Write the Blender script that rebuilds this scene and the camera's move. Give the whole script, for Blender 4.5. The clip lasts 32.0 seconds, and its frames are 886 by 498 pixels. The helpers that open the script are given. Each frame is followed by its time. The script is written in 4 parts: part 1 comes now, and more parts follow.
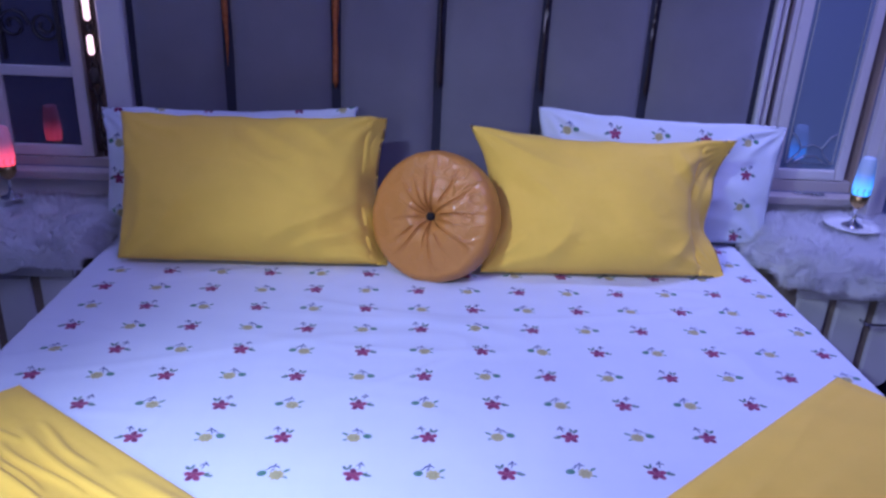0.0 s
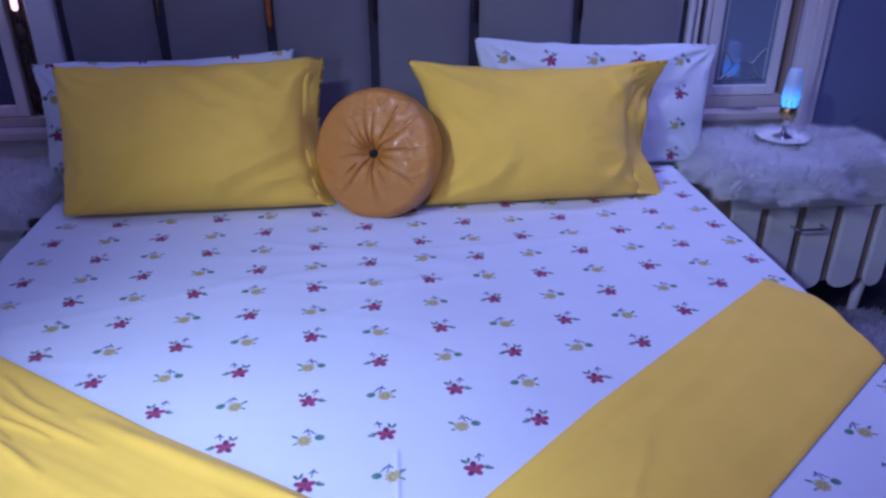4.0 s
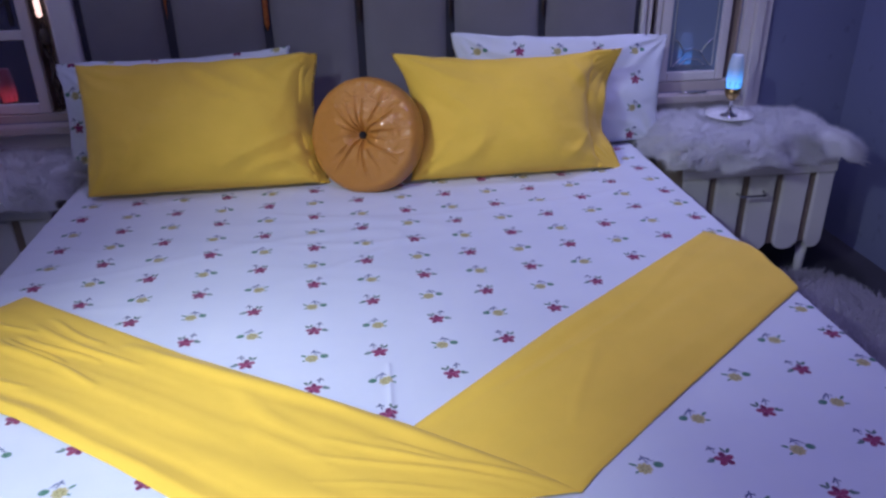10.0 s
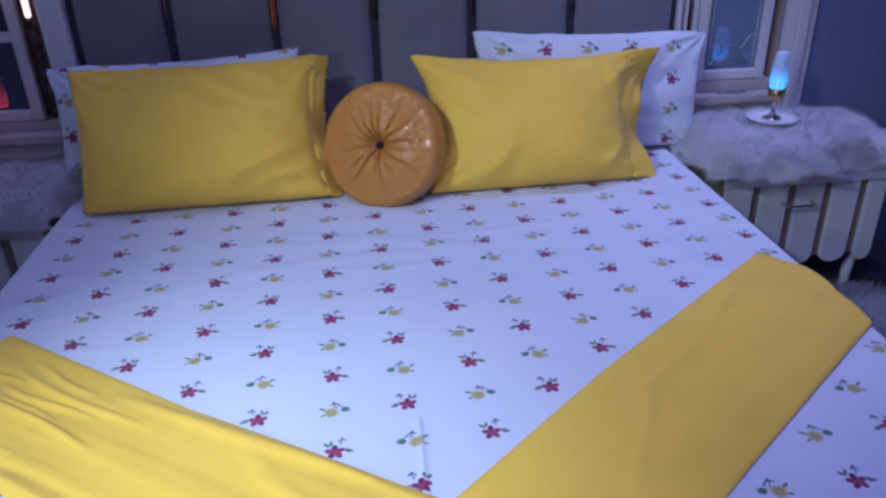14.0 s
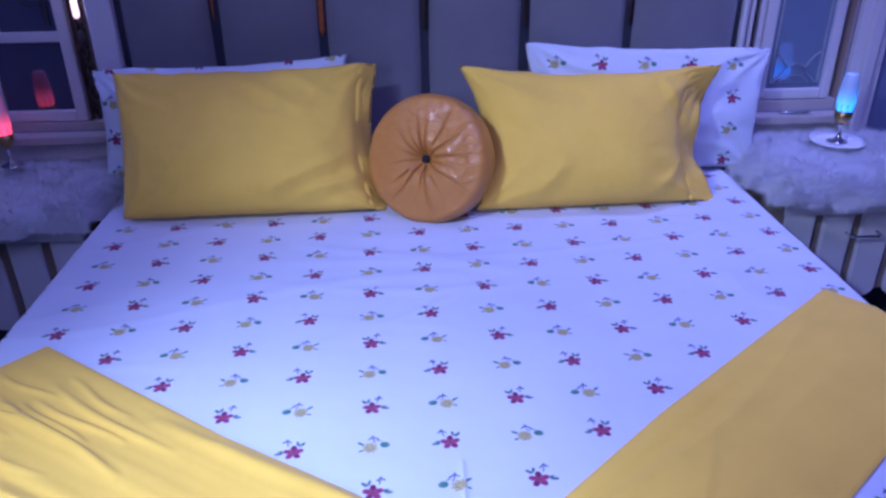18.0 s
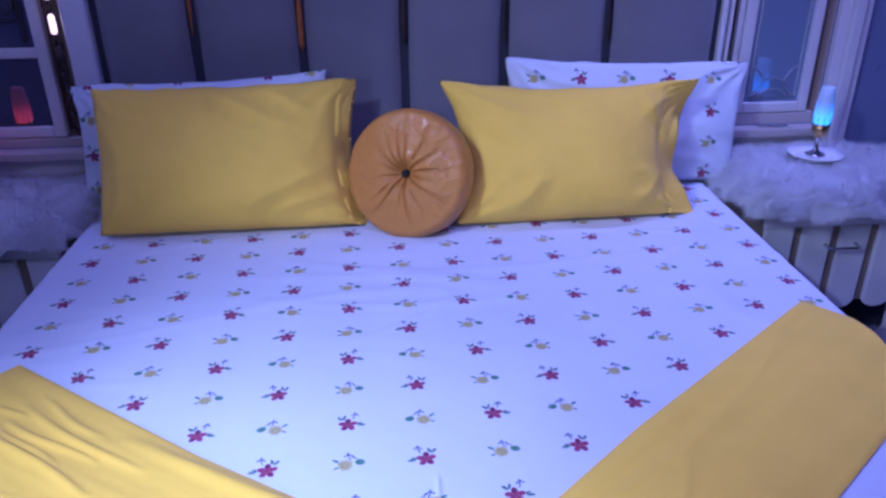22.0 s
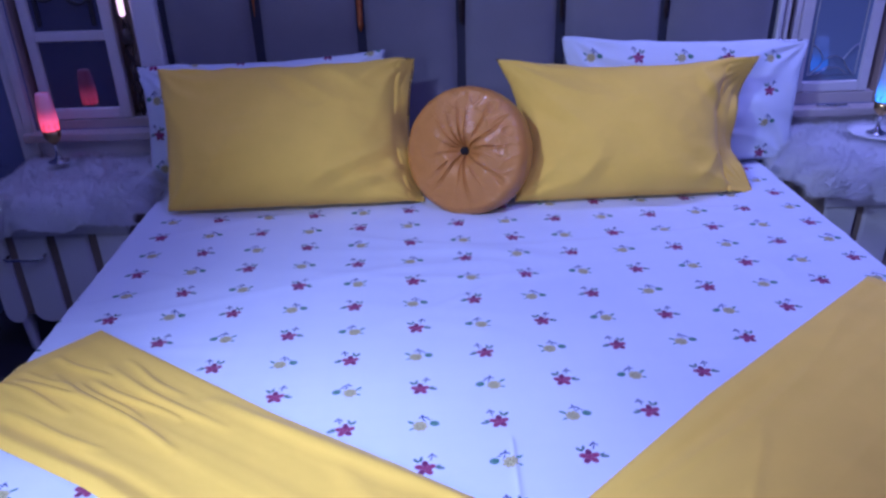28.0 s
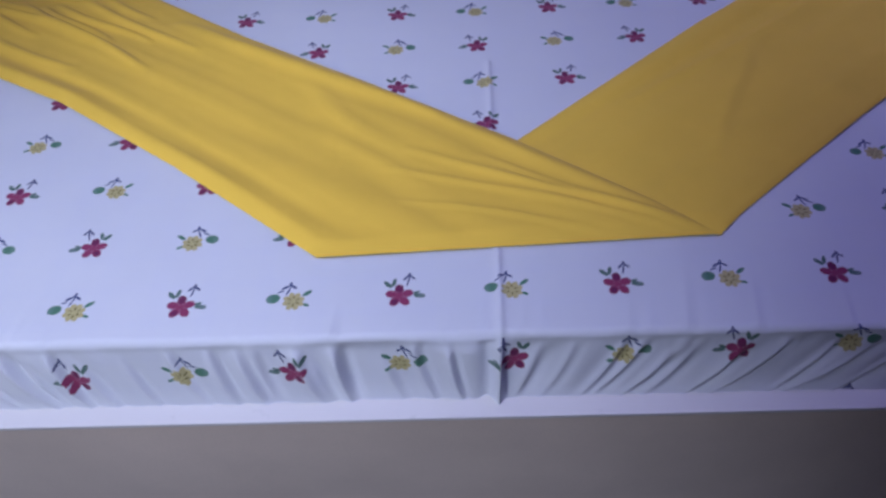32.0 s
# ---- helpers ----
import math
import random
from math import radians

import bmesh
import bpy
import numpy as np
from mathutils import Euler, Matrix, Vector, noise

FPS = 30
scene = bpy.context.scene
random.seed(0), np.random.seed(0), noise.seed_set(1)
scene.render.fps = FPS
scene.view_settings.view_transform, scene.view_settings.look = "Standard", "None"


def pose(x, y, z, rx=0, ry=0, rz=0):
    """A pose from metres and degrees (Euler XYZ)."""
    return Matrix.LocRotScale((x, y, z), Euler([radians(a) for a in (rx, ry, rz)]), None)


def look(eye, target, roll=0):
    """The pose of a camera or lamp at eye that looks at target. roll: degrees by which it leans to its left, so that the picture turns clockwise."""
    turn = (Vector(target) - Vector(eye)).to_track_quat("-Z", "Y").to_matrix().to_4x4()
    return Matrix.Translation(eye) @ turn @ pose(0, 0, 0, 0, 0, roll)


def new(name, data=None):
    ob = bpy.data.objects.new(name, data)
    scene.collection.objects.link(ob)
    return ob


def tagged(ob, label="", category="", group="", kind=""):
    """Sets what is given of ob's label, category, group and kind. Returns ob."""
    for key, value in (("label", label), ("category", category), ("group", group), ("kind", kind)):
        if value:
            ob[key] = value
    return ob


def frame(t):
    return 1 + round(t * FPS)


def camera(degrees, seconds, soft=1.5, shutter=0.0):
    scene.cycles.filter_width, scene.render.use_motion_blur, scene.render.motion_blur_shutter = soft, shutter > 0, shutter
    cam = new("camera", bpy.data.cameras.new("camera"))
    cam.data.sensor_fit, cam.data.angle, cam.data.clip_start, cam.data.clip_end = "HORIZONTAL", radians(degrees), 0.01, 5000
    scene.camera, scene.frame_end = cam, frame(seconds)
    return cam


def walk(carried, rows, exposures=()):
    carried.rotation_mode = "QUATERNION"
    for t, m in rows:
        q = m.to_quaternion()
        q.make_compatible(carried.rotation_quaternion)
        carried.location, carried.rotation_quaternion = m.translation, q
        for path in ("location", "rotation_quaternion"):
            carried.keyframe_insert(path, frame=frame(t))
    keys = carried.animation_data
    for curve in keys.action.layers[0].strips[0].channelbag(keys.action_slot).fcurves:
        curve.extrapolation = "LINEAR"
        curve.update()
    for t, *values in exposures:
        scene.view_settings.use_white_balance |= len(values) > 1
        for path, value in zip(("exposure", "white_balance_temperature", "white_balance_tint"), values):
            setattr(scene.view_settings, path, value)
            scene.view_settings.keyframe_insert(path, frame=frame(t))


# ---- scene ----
cam = camera(61.19, 32.0, soft=2.6, shutter=0.3)
# seconds, eye, target two metres ahead, roll
PATH = [
    (0, (-0.0638, -1.1184, 1.2562), (0.0150, 0.7335, 0.5049), 2.72),
    (0.5, (-0.0571, -1.1223, 1.2393), (0.0167, 0.7229, 0.4714), 1.99),
    (1, (-0.0496, -1.1150, 1.2442), (0.0375, 0.7178, 0.4485), 1.60),
    (1.5, (-0.0572, -1.1035, 1.2435), (0.0385, 0.7178, 0.4227), 1.23),
    (2, (-0.0408, -1.1019, 1.2382), (0.0671, 0.7091, 0.3964), 1.16),
    (2.5, (-0.0225, -1.0887, 1.2419), (0.1133, 0.7085, 0.3749), 1.05),
    (3, (-0.0271, -1.0914, 1.2357), (0.1315, 0.6964, 0.3532), 0.52),
    (3.5, (-0.0347, -1.1165, 1.2468), (0.1411, 0.6679, 0.3607), -0.03),
    (5.5, (0.0579, -1.3999, 1.2587), (0.1767, 0.3853, 0.3650), -0.43),
    (6, (0.0246, -1.4413, 1.2595), (0.1205, 0.3503, 0.3758), -0.90),
    (6.5, (-0.0461, -1.4835, 1.2737), (0.0472, 0.3108, 0.3952), -1.20),
    (7, (-0.0936, -1.5417, 1.2730), (-0.0051, 0.2573, 0.4037), -1.51),
    (7.5, (-0.1193, -1.5965, 1.2665), (-0.0257, 0.2049, 0.4029), -1.38),
    (8, (-0.1289, -1.6061, 1.2690), (-0.0333, 0.1965, 0.4079), -1.36),
    (8.5, (-0.1150, -1.5861, 1.2675), (-0.0113, 0.2169, 0.4082), -1.25),
    (9, (-0.0774, -1.5364, 1.2612), (0.0498, 0.2644, 0.4004), -1.02),
    (9.5, (-0.0479, -1.5002, 1.2574), (0.1070, 0.2976, 0.3950), -0.87),
    (10, (-0.0284, -1.4586, 1.2582), (0.1692, 0.3338, 0.3931), -1.14),
    (10.5, (-0.0064, -1.4311, 1.2601), (0.2289, 0.3581, 0.3980), -1.37),
    (11, (0.0192, -1.3996, 1.2729), (0.2927, 0.3845, 0.4114), -0.92),
    (11.5, (0.0351, -1.3852, 1.2580), (0.3140, 0.3988, 0.3980), -0.88),
    (12, (0.0438, -1.3654, 1.2679), (0.3150, 0.4170, 0.4022), -0.84),
    (12.5, (0.0595, -1.3450, 1.2556), (0.2968, 0.4427, 0.3909), -1.10),
    (13, (0.0716, -1.3310, 1.2497), (0.2686, 0.4570, 0.3756), -0.85),
    (13.5, (0.0184, -1.3009, 1.2592), (0.1989, 0.4783, 0.3638), -1.28),
    (14, (-0.0581, -1.2573, 1.2679), (0.1241, 0.5198, 0.3685), -1.63),
    (14.5, (-0.0847, -1.2130, 1.2644), (0.1005, 0.5597, 0.3570), -1.49),
    (16.5, (-0.0479, -1.1605, 1.2715), (0.1044, 0.6153, 0.3640), -0.10),
    (17, (-0.0365, -1.1616, 1.2754), (0.1014, 0.6154, 0.3682), 0.13),
    (17.5, (-0.0488, -1.1609, 1.2826), (0.0696, 0.6176, 0.3756), -0.24),
    (18, (-0.0791, -1.1705, 1.2825), (0.0150, 0.6139, 0.3840), -0.71),
    (18.5, (-0.1076, -1.1921, 1.2696), (-0.0311, 0.5955, 0.3759), -1.34),
    (19, (-0.1241, -1.2284, 1.2648), (-0.0446, 0.5592, 0.3714), -1.86),
    (19.5, (-0.1336, -1.2411, 1.2691), (-0.0409, 0.5475, 0.3790), -2.26),
    (20, (-0.1276, -1.2267, 1.2672), (-0.0247, 0.5650, 0.3845), -2.02),
    (20.5, (-0.0923, -1.1998, 1.2731), (0.0138, 0.5967, 0.4006), -1.46),
    (21, (-0.0683, -1.1747, 1.2805), (0.0405, 0.6252, 0.4154), -0.82),
    (21.5, (-0.0492, -1.1606, 1.2685), (0.0666, 0.6408, 0.4072), -0.71),
    (22, (-0.0548, -1.1673, 1.2801), (0.0694, 0.6321, 0.4159), -0.69),
    (22.5, (-0.0714, -1.1775, 1.2774), (0.0525, 0.6241, 0.4177), -0.81),
    (23, (-0.0929, -1.2009, 1.2799), (0.0334, 0.6018, 0.4230), -0.62),
    (23.5, (-0.1108, -1.2248, 1.2774), (0.0189, 0.5794, 0.4241), -0.31),
    (24, (-0.1252, -1.2439, 1.2712), (0.0146, 0.5629, 0.4250), -0.08),
    (24.5, (-0.1209, -1.2471, 1.2715), (0.0413, 0.5590, 0.4278), 0.24),
    (26.5, (-0.1023, -1.2480, 1.2732), (0.1927, 0.5446, 0.4368), -1.00),
    (27, (-0.1251, -1.2255, 1.2655), (0.0218, 0.5883, 0.4356), -2.45),
    (27.5, (-0.1214, -1.2024, 1.2670), (-0.0636, 0.6138, 0.4313), -2.17),
    (28, (-0.1263, -1.2032, 1.2516), (-0.0900, 0.5925, 0.3718), -1.61),
    (28.5, (-0.1340, -1.2152, 1.2289), (-0.0870, 0.5313, 0.2555), -0.64),
    (29, (-0.1481, -1.2066, 1.2095), (-0.1137, 0.4341, 0.0664), -0.11),
    (29.5, (-0.1588, -1.2079, 1.1740), (-0.1825, 0.3184, -0.1183), -0.09),
    (30, (-0.1428, -1.2131, 1.1467), (-0.1602, 0.1983, -0.2702), -0.76),
    (30.5, (-0.1236, -1.2271, 1.1127), (-0.1600, 0.1130, -0.3714), -2.49),
    (31, (-0.0911, -1.2383, 1.1057), (-0.1325, 0.0600, -0.4151), -2.29),
    (31.5, (-0.0822, -1.2466, 1.1231), (-0.1105, 0.0330, -0.4138), -1.85),
    (32, (-0.0637, -1.2555, 1.1366), (-0.0978, 0.0635, -0.3664), -2.67),
]
# seconds, stops, kelvin, tint
LOOKS = [
    (0.0, 0.24, 5450, 14),
    (3.5, 0.00, 5450, 12),
    (5.5, -0.07, 5450, 4),
    (7.0, -0.12, 6300, -3),
    (9.0, -0.12, 7000, -2),
    (10.0, -0.02, 7000, -2),
    (11.0, 0.05, 6100, -3),
    (14.5, 0.00, 5950, -2),
    (16.5, 0.18, 4950, 24),
    (20.0, 0.18, 4950, 24),
    (24.0, 0.18, 4950, 24),
    (28.0, 0.02, 4950, 25),
    (29.0, -0.52, 5000, 13),
    (30.0, -0.84, 6500, 8),
    (31.0, -0.84, 6700, 9),
    (32.0, -0.80, 6700, 9),
]
walk(cam, [(t, look(eye, target, roll)) for t, eye, target, roll in PATH], LOOKS)

# ---- light ----
world = bpy.data.worlds.new("night")
world.use_nodes = True
world.node_tree.nodes["Background"].inputs[0].default_value = (0.010, 0.012, 0.030, 1)
world.node_tree.nodes["Background"].inputs[1].default_value = 0.3
scene.world = world


def area(name, place, target, size, size_y, watts, colour):
    data = bpy.data.lights.new(name, "AREA")
    data.shape, data.size, data.size_y, data.energy, data.color = "RECTANGLE", size, size_y, watts, colour
    ob = new(name, data)
    ob.matrix_world = look(place, target)
    return ob


def spot(name, place, target, watts, colour, angle, blend, radius):
    data = bpy.data.lights.new(name, "SPOT")
    data.energy, data.color, data.spot_size, data.spot_blend, data.shadow_soft_size = watts, colour, radians(angle), blend, radius
    ob = new(name, data)
    ob.matrix_world = look(place, target)
    return ob


# unseen fill lamps, added under the ceiling to light bed and cabinets
spot("added_white_spot", (-0.90, -1.70, 2.32), (-0.58, -0.86, 0.44), 292, (0.65, 0.735, 1.0), 50, 1.0, 0.07)
spot("added_white_spot", (-1.42, -1.20, 2.32), (0.30, 0.42, 0.50), 146, (0.69, 0.76, 1.0), 44, 1.0, 0.07)
spot("added_blue_spot", (1.25, 0.88, 2.32), (1.16, 0.80, 0.48), 62, (0.42, 0.41, 1.0), 84, 1.0, 0.12)
spot("added_blue_spot", (-1.25, 0.88, 2.32), (-1.16, 0.80, 0.48), 15, (0.42, 0.41, 1.0), 84, 1.0, 0.12)
# low front fill from the left, added with no known source
spot("added_front_fill", (-1.27, -1.92, 1.42), (0.30, 0.30, 0.45), 36, (0.76, 0.78, 1.0), 64, 1.0, 0.06)
area("added_blue_fill", (0.50, -0.60, 2.385), (0.50, -0.60, 0.0), 0.7, 0.7, 14, (0.36, 0.31, 1.0))


# ---- materials ----
class Nodes:
    """A material's tree with short ways to add nodes."""

    def __init__(self, name):
        self.mat = bpy.data.materials.new(name)
        self.mat.use_nodes = True
        self.tree = self.mat.node_tree
        self.shader = self.tree.nodes["Principled BSDF"]

    def add(self, kind):
        return self.tree.nodes.new(kind)

    def put(self, socket, value):
        if isinstance(value, bpy.types.NodeSocket):
            self.tree.links.new(value, socket)
        else:
            socket.default_value = value

    def math(self, op, a, b=0.0, c=0.0):
        node = self.tree.nodes.new("ShaderNodeMath")
        node.operation = op
        for n, v in enumerate((a, b, c)):
            self.put(node.inputs[n], v)
        return node.outputs[0]

    def mix(self, fac, a, b, how="MIX"):
        node = self.tree.nodes.new("ShaderNodeMixRGB")
        node.blend_type = how
        self.put(node.inputs[0], fac)
        for n, v in ((1, a), (2, b)):
            self.put(node.inputs[n], v if isinstance(v, bpy.types.NodeSocket) else (*v, 1))
        return node.outputs[0]

    def noise(self, scale, detail=4.0, rough=0.55, vector=None, stretch=None):
        node = self.tree.nodes.new("ShaderNodeTexNoise")
        node.inputs["Scale"].default_value, node.inputs["Detail"].default_value, node.inputs["Roughness"].default_value = scale, detail, rough
        if vector is None:
            vector = self.coords()
        if stretch:
            m = self.tree.nodes.new("ShaderNodeMapping")
            m.inputs["Scale"].default_value = stretch
            self.put(m.inputs[0], vector)
            vector = m.outputs[0]
        self.put(node.inputs["Vector"], vector)
        return node.outputs[0]

    def coords(self, which="Object"):
        return self.tree.nodes.new("ShaderNodeTexCoord").outputs[which]

    def ramp(self, value, low, high, to_low=0.0, to_high=1.0):
        node = self.tree.nodes.new("ShaderNodeMapRange")
        node.interpolation_type = "SMOOTHSTEP"
        for n, v in enumerate((value, low, high, to_low, to_high)):
            self.put(node.inputs[n], v)
        return node.outputs[0]

    def bump(self, height, strength, distance=0.002):
        node = self.tree.nodes.new("ShaderNodeBump")
        node.inputs["Strength"].default_value, node.inputs["Distance"].default_value = strength, distance
        self.put(node.inputs["Height"], height)
        self.put(self.shader.inputs["Normal"], node.outputs[0])

    def base(self, colour, rough=0.6, metal=0.0, sheen=0.0, spec=0.5):
        self.put(self.shader.inputs["Base Color"], colour if isinstance(colour, bpy.types.NodeSocket) else (*colour, 1))
        self.put(self.shader.inputs["Roughness"], rough)
        self.put(self.shader.inputs["Metallic"], metal)
        self.put(self.shader.inputs["Specular IOR Level"], spec)
        if sheen:
            self.shader.inputs["Sheen Weight"].default_value = sheen
            self.shader.inputs["Sheen Roughness"].default_value = 0.5
        return self.mat


def cloth(name, colour, spread=0.12, rough=0.85, sheen=0.15, weave=900.0, crumple=14.0):
    n = Nodes(name)
    dark = tuple(c * (1 - spread) for c in colour)
    light = tuple(min(1.0, c * (1 + spread)) for c in colour)
    tone = n.mix(n.noise(9.0, 5), dark, light)
    tone = n.mix(n.math("MULTIPLY", n.noise(weave, 2), 0.25), tone, dark)
    height = n.math("ADD", n.math("MULTIPLY", n.noise(weave, 2), 0.15), n.math("MULTIPLY", n.noise(crumple, 4), 1.0))
    n.bump(height, 0.38, 0.004)
    return n.base(tone, rough, sheen=sheen, spec=0.25)


PITCH_X, PITCH_Y = 0.1287, 0.1009


def printed(name):
    """White cotton with staggered rows of red and yellow flower sprigs, drawn in the cloth's own metres (its UV map)."""
    n = Nodes(name)
    split = n.add("ShaderNodeSeparateXYZ")
    n.put(split.inputs[0], n.coords("UV"))
    wob = n.noise(700.0, 2, vector=n.coords("UV"))
    u, v = n.math("DIVIDE", split.outputs[0], PITCH_X), n.math("DIVIDE", split.outputs[1], PITCH_Y)
    i, j = n.math("ROUND", u), n.math("ROUND", v)
    red = n.math("COMPARE", n.math("PINGPONG", n.math("ADD", i, j), 1.0), 0.0, 0.1)
    even = n.math("COMPARE", n.math("PINGPONG", j, 1.0), 0.0, 0.1)
    flip = n.math("MULTIPLY_ADD", even, -2.0, 1.0)
    edge = n.math("MULTIPLY", n.math("SUBTRACT", wob, 0.5), 0.004)
    x = n.math("ADD", n.math("MULTIPLY", n.math("MULTIPLY", n.math("SUBTRACT", u, i), PITCH_X), flip), edge)
    y = n.math("ADD", n.math("MULTIPLY", n.math("SUBTRACT", v, j), PITCH_Y), edge)

    def blob(cx, cy, rx, ry, turn=0.0):
        dx, dy = n.math("SUBTRACT", x, cx), n.math("SUBTRACT", y, cy)
        c, s = math.cos(turn), math.sin(turn)
        a = n.math("MULTIPLY_ADD", dx, c / rx, n.math("MULTIPLY", dy, s / rx))
        b = n.math("MULTIPLY_ADD", dy, c / ry, n.math("MULTIPLY", dx, -s / ry))
        d = n.math("MULTIPLY_ADD", a, a, n.math("MULTIPLY", b, b))
        return n.ramp(d, 1.15, 0.75)

    def union(some):
        out = some[0]
        for one in some[1:]:
            out = n.math("MAXIMUM", out, one)
        return out

    def petals(cx, cy, far, long, broad, turn, count=5):
        step = math.tau / count
        return union([blob(cx + far * math.cos(turn + k * step), cy + far * math.sin(turn + k * step), long, broad, turn + k * step) for k in range(count)])

    big = union([petals(0.0, -0.005, 0.0100, 0.0073, 0.0056, math.pi / 2), blob(0.0, -0.005, 0.0045, 0.0045)])
    dusk = union([blob(0.0, 0.006, 0.0060, 0.0048, math.pi / 2), blob(-0.0060, -0.0135, 0.0048, 0.0036, 0.94)])
    small = union([petals(0.004, -0.005, 0.0088, 0.0046, 0.0038, 0.3, 8), blob(0.004, -0.005, 0.0082, 0.0082)])
    dashes = petals(0.004, -0.005, 0.0056, 0.0024, 0.0010, 0.5, 6)
    leaf_red = union([blob(0.0235, -0.006, 0.0075, 0.0036, -0.15), blob(0.0200, -0.001, 0.0050, 0.0018, 0.3), blob(-0.0135, 0.0130, 0.0068, 0.0030, 2.3), blob(-0.0060, 0.0155, 0.0066, 0.0026, 1.3)])
    leaf_yellow = union([blob(-0.0205, 0.000, 0.0085, 0.0070, 0.25), blob(0.0195, 0.0060, 0.0068, 0.0028, 0.6), blob(0.0185, -0.0110, 0.0048, 0.0022, -0.45)])
    sprig = union([blob(0.011, 0.0170, 0.0085, 0.0012, 1.3), blob(0.0125, 0.0255, 0.0036, 0.0020, 1.5), blob(0.0160, 0.0220, 0.0050, 0.0017, -0.75), blob(0.0080, 0.0215, 0.0050, 0.0017, 0.8)])
    sprig_y = union([blob(-0.003, 0.0110, 0.0075, 0.0012, 1.2), blob(-0.001, 0.0205, 0.0040, 0.0020, 1.2), blob(0.0030, 0.0165, 0.0050, 0.0017, -0.6), blob(-0.0070, 0.0160, 0.0055, 0.0019, 0.5), blob(-0.0120, 0.0100, 0.0050, 0.0012, 0.3)])
    paper = n.mix(n.noise(6.0, 4), (0.61, 0.64, 0.73), (0.71, 0.735, 0.81))
    tone = paper
    anyred = lambda m: n.math("MULTIPLY", m, red)  # noqa: E731
    notred = n.math("SUBTRACT", 1.0, red)
    anyyel = lambda m: n.math("MULTIPLY", m, notred)  # noqa: E731
    tone = n.mix(anyred(leaf_red), tone, (0.09, 0.16, 0.14))
    tone = n.mix(anyyel(leaf_yellow), tone, (0.08, 0.20, 0.14))
    tone = n.mix(anyred(sprig), tone, (0.05, 0.06, 0.16))
    tone = n.mix(anyyel(sprig_y), tone, (0.06, 0.08, 0.20))
    tone = n.mix(anyred(big), tone, n.mix(wob, (0.235, 0.040, 0.110), (0.31, 0.052, 0.130)))
    tone = n.mix(anyred(dusk), tone, (0.15, 0.025, 0.085))
    tone = n.mix(anyyel(small), tone, n.mix(wob, (0.43, 0.38, 0.19), (0.52, 0.46, 0.23)))
    tone = n.mix(anyyel(dashes), tone, (0.17, 0.14, 0.05))
    # woven check, barely seen
    stripe = n.math("MULTIPLY", n.math("ADD", n.ramp(n.math("PINGPONG", n.math("MULTIPLY", u, 2.0), 0.5), 0.30, 0.40), n.ramp(n.math("PINGPONG", n.math("MULTIPLY", v, 2.0), 0.5), 0.34, 0.42)), 0.09)
    tone = n.mix(stripe, tone, (0.62, 0.65, 0.80))
    weave = n.noise(1400.0, 2)
    n.bump(n.math("ADD", n.math("MULTIPLY", weave, 0.12), n.noise(16.0, 4)), 0.22, 0.004)
    return n.base(tone, 0.85, sheen=0.1, spec=0.2)


def velvet(name, colour):
    n = Nodes(name)
    tone = n.mix(n.noise(5.0, 5), tuple(c * 0.75 for c in colour), tuple(c * 1.2 for c in colour))
    tone = n.mix(n.math("MULTIPLY", n.noise(500.0, 2), 0.4), tone, tuple(c * 0.6 for c in colour))
    n.bump(n.noise(600.0, 2), 0.15, 0.001)
    return n.base(tone, 0.8, sheen=0.35, spec=0.2)


def paint(name, colour, rough=0.5, wear=0.12, scale=4.0):
    n = Nodes(name)
    tone = n.mix(n.noise(scale, 6), tuple(c * (1 - wear) for c in colour), colour)
    tone = n.mix(n.ramp(n.noise(scale * 9, 5), 0.62, 0.78), tone, tuple(c * (1 - 2 * wear) for c in colour))
    n.bump(n.noise(60.0, 4), 0.08, 0.002)
    return n.base(tone, rough, spec=0.4)


def metal(name, colour, rough=0.25):
    n = Nodes(name)
    return n.base(n.mix(n.noise(30.0, 4), tuple(c * 0.7 for c in colour), colour), n.ramp(n.noise(80.0, 3), 0.2, 0.8, rough * 0.7, rough * 1.5), 1.0)


def glowing(name, colour, strength, body=(0.8, 0.8, 0.85), fade=None):
    n = Nodes(name)
    n.base(body, 0.5)
    if fade:
        split = n.add("ShaderNodeSeparateXYZ")
        n.put(split.inputs[0], n.coords())
        n.put(n.shader.inputs["Emission Strength"], n.ramp(split.outputs[2], fade[0], fade[1], strength, strength * fade[2]))
        n.shader.inputs["Emission Color"].default_value = (*colour, 1)
        return n.mat
    n.shader.inputs["Emission Color"].default_value = (*colour, 1)
    n.shader.inputs["Emission Strength"].default_value = strength
    return n.mat


SHEET = printed("printed_cotton")
YELLOW = cloth("yellow_cotton", (0.89, 0.575, 0.078), 0.10)
GREY = velvet("grey_velvet", (0.205, 0.195, 0.225))
TAUPE = velvet("taupe_velvet", (0.68, 0.55, 0.46))
WHITE = paint("white_lacquer", (0.72, 0.70, 0.72), 0.35)
FRAME = paint("cream_gloss_paint", (0.66, 0.62, 0.62), 0.4)
SILLPAINT = paint("worn_sill_paint", (0.48, 0.42, 0.40), 0.5, 0.2)
REVEAL = paint("tan_putty", (0.40, 0.31, 0.27), 0.7, 0.2)
BLUE = paint("blue_wall_paint", (0.17, 0.19, 0.31), 0.75, 0.18, 2.0)
CEILING = paint("white_ceiling_paint", (0.70, 0.70, 0.72), 0.8)
FLOOR = paint("dark_vinyl", (0.045, 0.042, 0.05), 0.4, 0.3, 3.0)
BLACK = paint("black_lacquer", (0.015, 0.015, 0.02), 0.35, 0.2)
